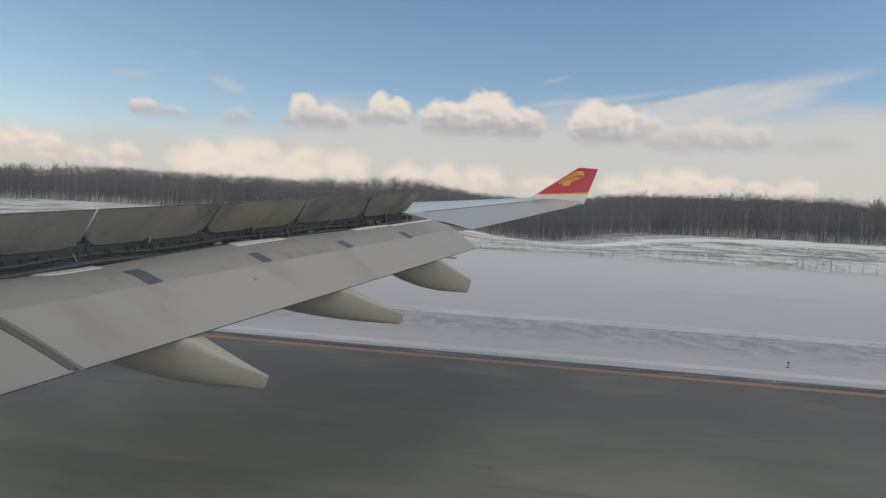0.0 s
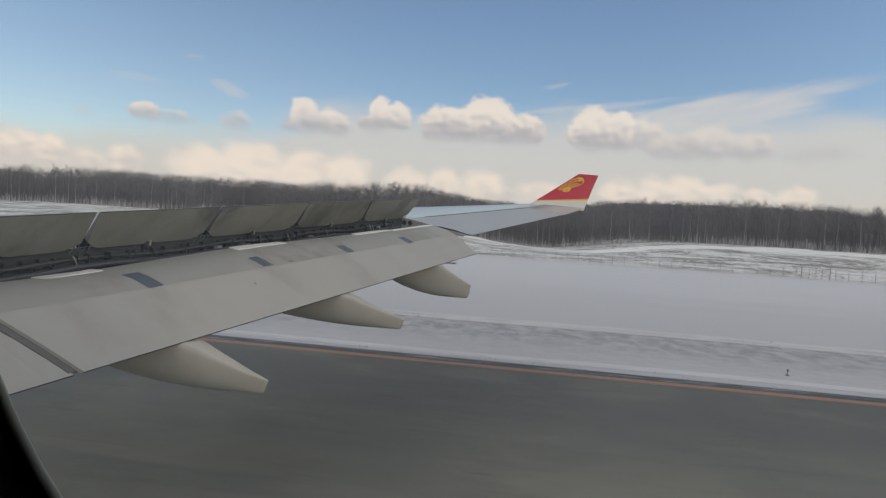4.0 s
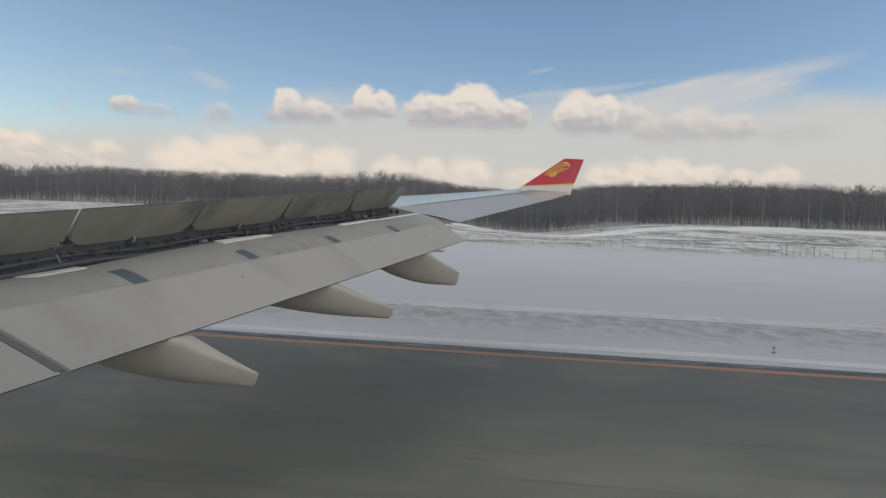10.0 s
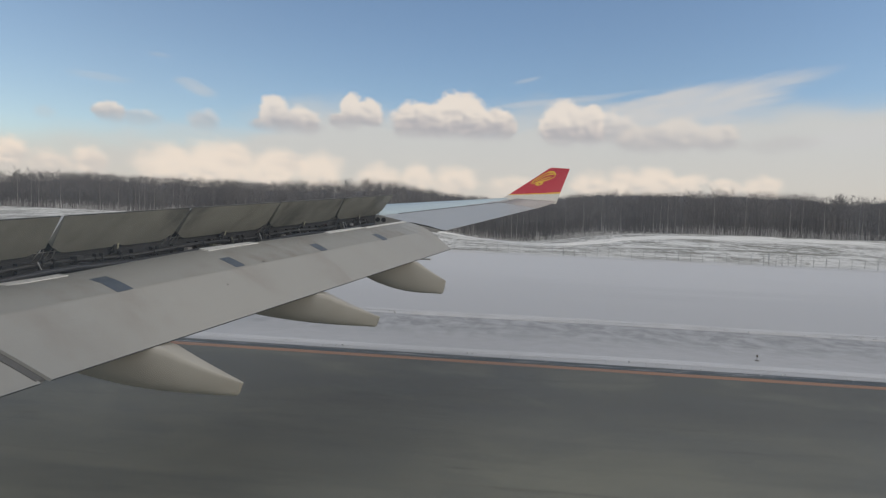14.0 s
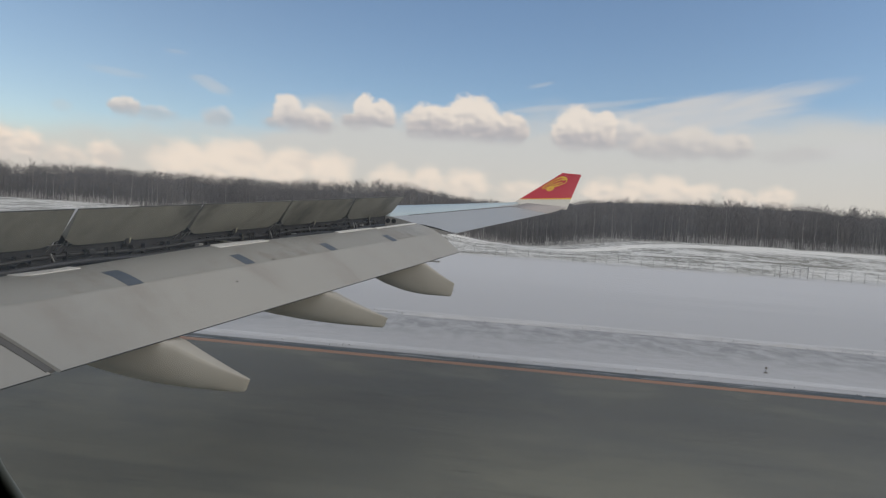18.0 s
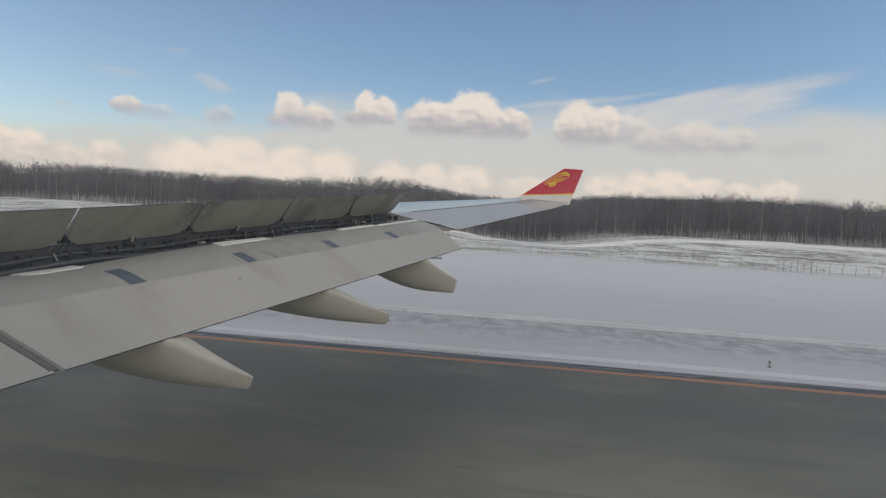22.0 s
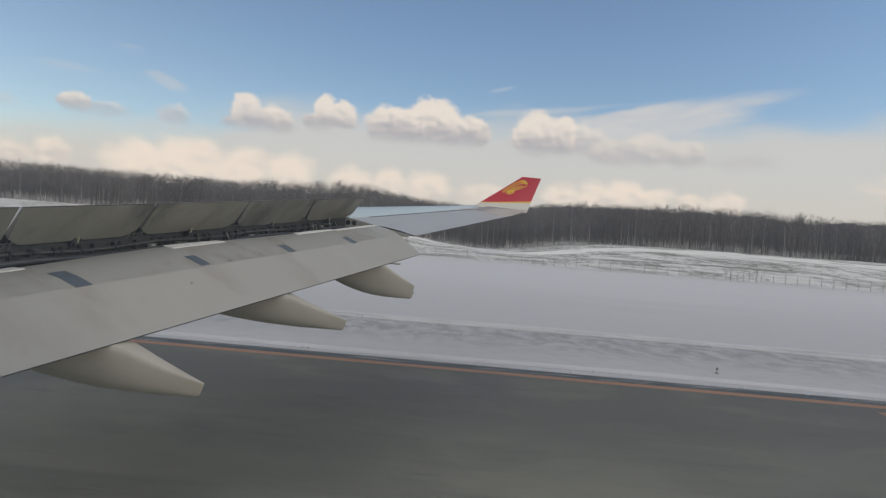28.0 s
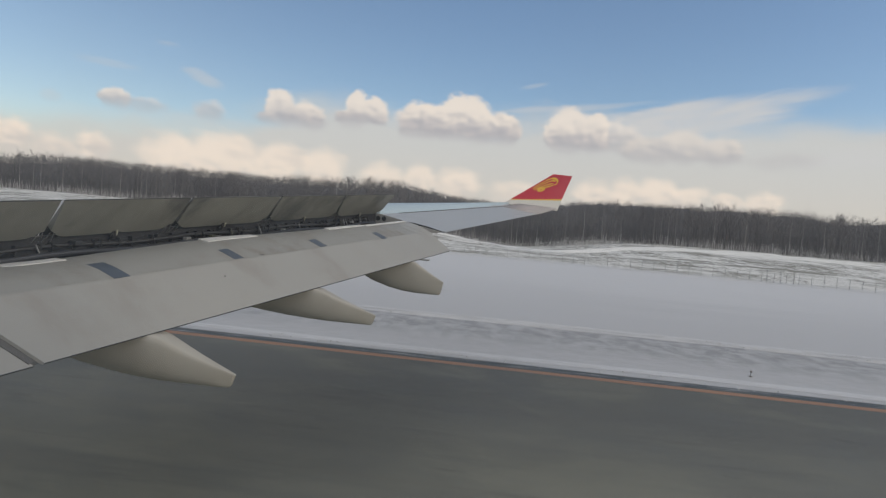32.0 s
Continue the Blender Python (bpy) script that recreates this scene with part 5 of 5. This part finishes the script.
for i in range(4200):
    y = rng.uniform(-230, 280)
    if noise.noise((y * 0.05, 3.0, 8.0)) < rng.uniform(-0.5, 0.15):
        continue
    x = tree_line(y) + rng.uniform(-9, 1)
    z = swell(x, y)
    bars.append((Vector((x, y, z - 0.1)), Vector((x + rng.uniform(-0.3, 0.3), y + rng.uniform(-0.35, 0.35), z + rng.uniform(0.7, 3.6))), rng.uniform(0.035, 0.08), 0.015))
bv, bf = bars_arrays(bars)
tagged(new("frosted_saplings", numpy_mesh("frosted_saplings", bv, bf, FROST)), "pale frosted saplings along the forest's hem", "saplings", kind="stuff")


def fence_gate(y):
    """A double gate of steel tube in the perimeter fence."""
    root = thing("fence_gate", "grey steel double gate in the wire fence", "gate")
    root.location = (fence_line(y) - 0.3, y, swell(fence_line(y), y))
    for s in (-2.0, 2.0):
        bm = bmesh.new()
        tube(bm, [(0, s, -0.3), (0, s, 2.1)], 0.045, 8)
        part("gate_post", bm, FENCE_GREY, root)
    for s in (-1, 1):
        leaf = bmesh.new()
        a, b = 0.06 * s, 1.88 * s
        tube(leaf, [(0, a, 0.15), (0, b, 0.15), (0, b, 2.0), (0, a, 2.0), (0, a, 0.15)], 0.024, 6)
        leaf_ob = part("gate_leaf", leaf, FENCE_GREY, root)
        for z in (0.6, 1.05, 1.5):
            bar = bmesh.new()
            tube(bar, [(0, a, z), (0, b, z)], 0.014, 5)
            part("rail", bar, FENCE_GREY, leaf_ob)
    return root


fence_gate(-44)

# ---------------------------------------------------------------- beside the runway
def edge_lamp():
    root = thing("runway_edge_light", "small runway edge light on a thin stake in snow", "lamp", "runway edge lights")
    foot = bmesh.new()
    tube(foot, [(0, 0, -0.05), (0, 0, 0.03), (0, 0, 0.05)], [0.15, 0.15, 0.06], 14)
    part("base_plate", foot, LAMP_METAL, root)
    stem = bmesh.new()
    tube(stem, [(0, 0, 0.02), (0, 0, 0.34)], 0.022, 8)
    part("stem", stem, EDGE_DARK, root)
    head = bmesh.new()
    tube(head, [(0, 0, 0.3), (0, 0, 0.33), (0, 0, 0.4), (0, 0, 0.45), (0, 0, 0.47)], [0.05, 0.09, 0.085, 0.05, 0.01], 14)
    part("lamp_head", head, LAMP_METAL, root, "dull lamp head", True)
    return root


first = edge_lamp()
first.location = (27.18 + RUN * -11.6, -11.6, -0.02)
first.scale = (0.55, 0.55, 0.55)
for y in (-71.6, 48.4, 108.4):
    copy_thing(first, pose(27.18 + RUN * y, y, -0.02))
marker = thing("snow_stake", "short dark marker stake leaning in the snow", "stake", "snow stakes")
bm = bmesh.new()
tube(bm, [(0, 0, -0.1), (0.02, 0.03, 0.42)], [0.03, 0.022], 7)
part("pole", bm, EDGE_DARK, marker)
bm = bmesh.new()
box(bm, (-0.02, -0.12, 0.1), (0.05, 0.13, 0.3), 0.015)
part("marker_plate", bm, LAMP_METAL, marker)
marker.location = (26.9, -74.5, -0.02)
marker.scale = (0.7, 0.7, 0.7)
copy_thing(marker, pose(29.2, 50.1, -0.02))


def glyph(text, size, material, name):
    """Letters as a thin solid, standing upright and facing -x."""
    curve = bpy.data.curves.new(name, "FONT")
    curve.body, curve.size, curve.extrude, curve.align_x, curve.align_y = text, size, 0.004, "CENTER", "CENTER"
    ob = new(name, curve)
    curve.materials.append(material)
    return ob


def distance_sign():
    """Three-sided runway distance sign on short legs, with one white figure a side."""
    root = thing("distance_sign", "dark runway distance sign with white 7 and 3 in snow", "sign")
    corners = [Vector((-0.35, 0.0, 0)), Vector((0.25, 0.62, 0)), Vector((0.25, -0.62, 0))]
    body = bmesh.new()
    low, high = [body.verts.new(c + Vector((0, 0, 0.14))) for c in corners], [body.verts.new(c + Vector((0, 0, 1.3))) for c in corners]
    body.faces.new(low), body.faces.new(high)
    for i in range(3):
        body.faces.new((low[i], low[(i + 1) % 3], high[(i + 1) % 3], high[i]))
    bmesh.ops.bevel(body, geom=list(body.edges), offset=0.02, segments=1, affect="EDGES")
    box_ob = part("housing", body, SIGN_DARK, root)
    trim = bmesh.new()
    box(trim, corners[0] + Vector((-0.03, -0.04, 0.12)), corners[0] + Vector((0.03, 0.04, 1.31)), 0.01)
    part("corner_trim", trim, RED_PAINT, box_ob, "red corner trim")
    for c in corners:
        leg = bmesh.new()
        p = c * 0.86
        tube(leg, [(p.x, p.y, -0.1), (p.x, p.y, 0.16)], 0.03, 8)
        part("leg", leg, SIGN_DARK, root)
    for text, side in (("7", 1), ("3", 2)):
        a, b = corners[0], corners[side]
        mid, d = (a + b) / 2, (b - a).normalized()
        out = Vector((d.y, -d.x, 0)) if side == 2 else Vector((-d.y, d.x, 0))
        if out.x > 0:
            out = -out
        right = Vector((0, 0, 1)).cross(out)
        g = glyph(text, 1.05, SIGN_WHITE, "figure")
        m = Matrix((right, Vector((0, 0, 1)), out)).transposed().to_4x4()
        g.parent = box_ob
        g.matrix_basis = Matrix.Translation(mid + out * 0.006 + Vector((0, 0, 0.72))) @ m
    return root


distance_sign().location = (37.5, -31.5, -0.03)

# three-bar touchdown marking, far along the runway
for i in range(3):
    strip("touchdown_bar", EDGE - 2.9 + 0.95 * i, EDGE - 2.4 + 0.95 * i, -37.5, -15.4, 0.005, LINE_PAINT, "faded orange touchdown bar painted on asphalt", "marking", 3.0)


# ---------------------------------------------------------------- building on the far rise
def long_building(at, turn, long, wide, floors):
    root = thing("terminal_building", "long pale office building with dark ribbon windows", "building")
    root.matrix_basis = Matrix.Translation(at) @ Matrix.Rotation(turn, 4, "Z")
    high = floors * 3.6
    core = bmesh.new()
    box(core, (-long / 2 + 0.3, -wide / 2 + 0.3, -4), (long / 2 - 0.3, wide / 2 - 0.3, high - 0.2))
    part("wall", core, CONCRETE, root)
    for f in range(floors):
        band = bmesh.new()
        box(band, (-long / 2, -wide / 2, f * 3.6), (long / 2, wide / 2, f * 3.6 + 2.1), 0.05)
        part("spandrel", band, CONCRETE, root)
        n = int(long / 3.2)
        for i in range(n):
            w = bmesh.new()
            x0 = -long / 2 + 0.6 + i * (long - 1.2) / n
            box(w, (x0 + 0.1, -wide / 2 + 0.2, f * 3.6 + 2.15), (x0 + (long - 1.2) / n - 0.1, -wide / 2 + 0.3, f * 3.6 + 3.5))
            part("window", w, WINDOW_DARK, root)
    roof = bmesh.new()
    box(roof, (-long / 2 - 0.2, -wide / 2 - 0.2, high - 0.2), (long / 2 + 0.2, wide / 2 + 0.2, high + 0.3), 0.06)
    part("roof", roof, CONCRETE, root)
    house = bmesh.new()
    box(house, (-long * 0.3, -wide * 0.3, high + 0.3), (long * 0.1, wide * 0.3, high + 3.2), 0.06)
    part("plant_room", house, CONCRETE, root)
    return root


long_building((275, 345, swell(275, 345) - 1), radians(118), 56, 18, 3)

# crumbs of ploughed snow and ice along the ridges and the hem of the pavement
lumps = np.array([(1, 0, 0), (0, 1, 0), (-1, 0, 0), (0, -1, 0), (0, 0, 1), (0, 0, -0.4)])
sides = np.array([(0, 1, 4), (1, 2, 4), (2, 3, 4), (3, 0, 4), (1, 0, 5), (2, 1, 5), (3, 2, 5), (0, 3, 5)])
rs = np.random.RandomState(17)
clod_v, clod_f = [], []
for i in range(7000):
    y = rs.uniform(-45, 60)
    row = rs.choice([34.4, 35.6, EDGE + 1.6], p=[0.5, 0.3, 0.2])
    x = row + RUN * y + rs.normal(0, 0.26) + 0.5 * noise.noise((y * 0.08, row, 2))
    if noise.noise((y * 0.22, row, 6)) < -0.12:
        continue
    r = 0.012 + 0.045 * rs.uniform() ** 3
    stretch = np.array([rs.uniform(0.7, 1.2), rs.uniform(0.9, 1.8), rs.uniform(0.5, 0.9)]) * r
    clod_f.append(sides + 6 * len(clod_v))
    clod_v.append(lumps * stretch * rs.uniform(0.75, 1.2, (6, 1)) + np.array([x, y, 0.0 if row != 34.4 else 0.05]))
tagged(new("snow_clods", numpy_mesh("snow_clods", np.concatenate(clod_v), np.concatenate(clod_f), SNOW_BANK)), "scattered crumbs of ploughed snow beside the runway", "snow", kind="stuff")
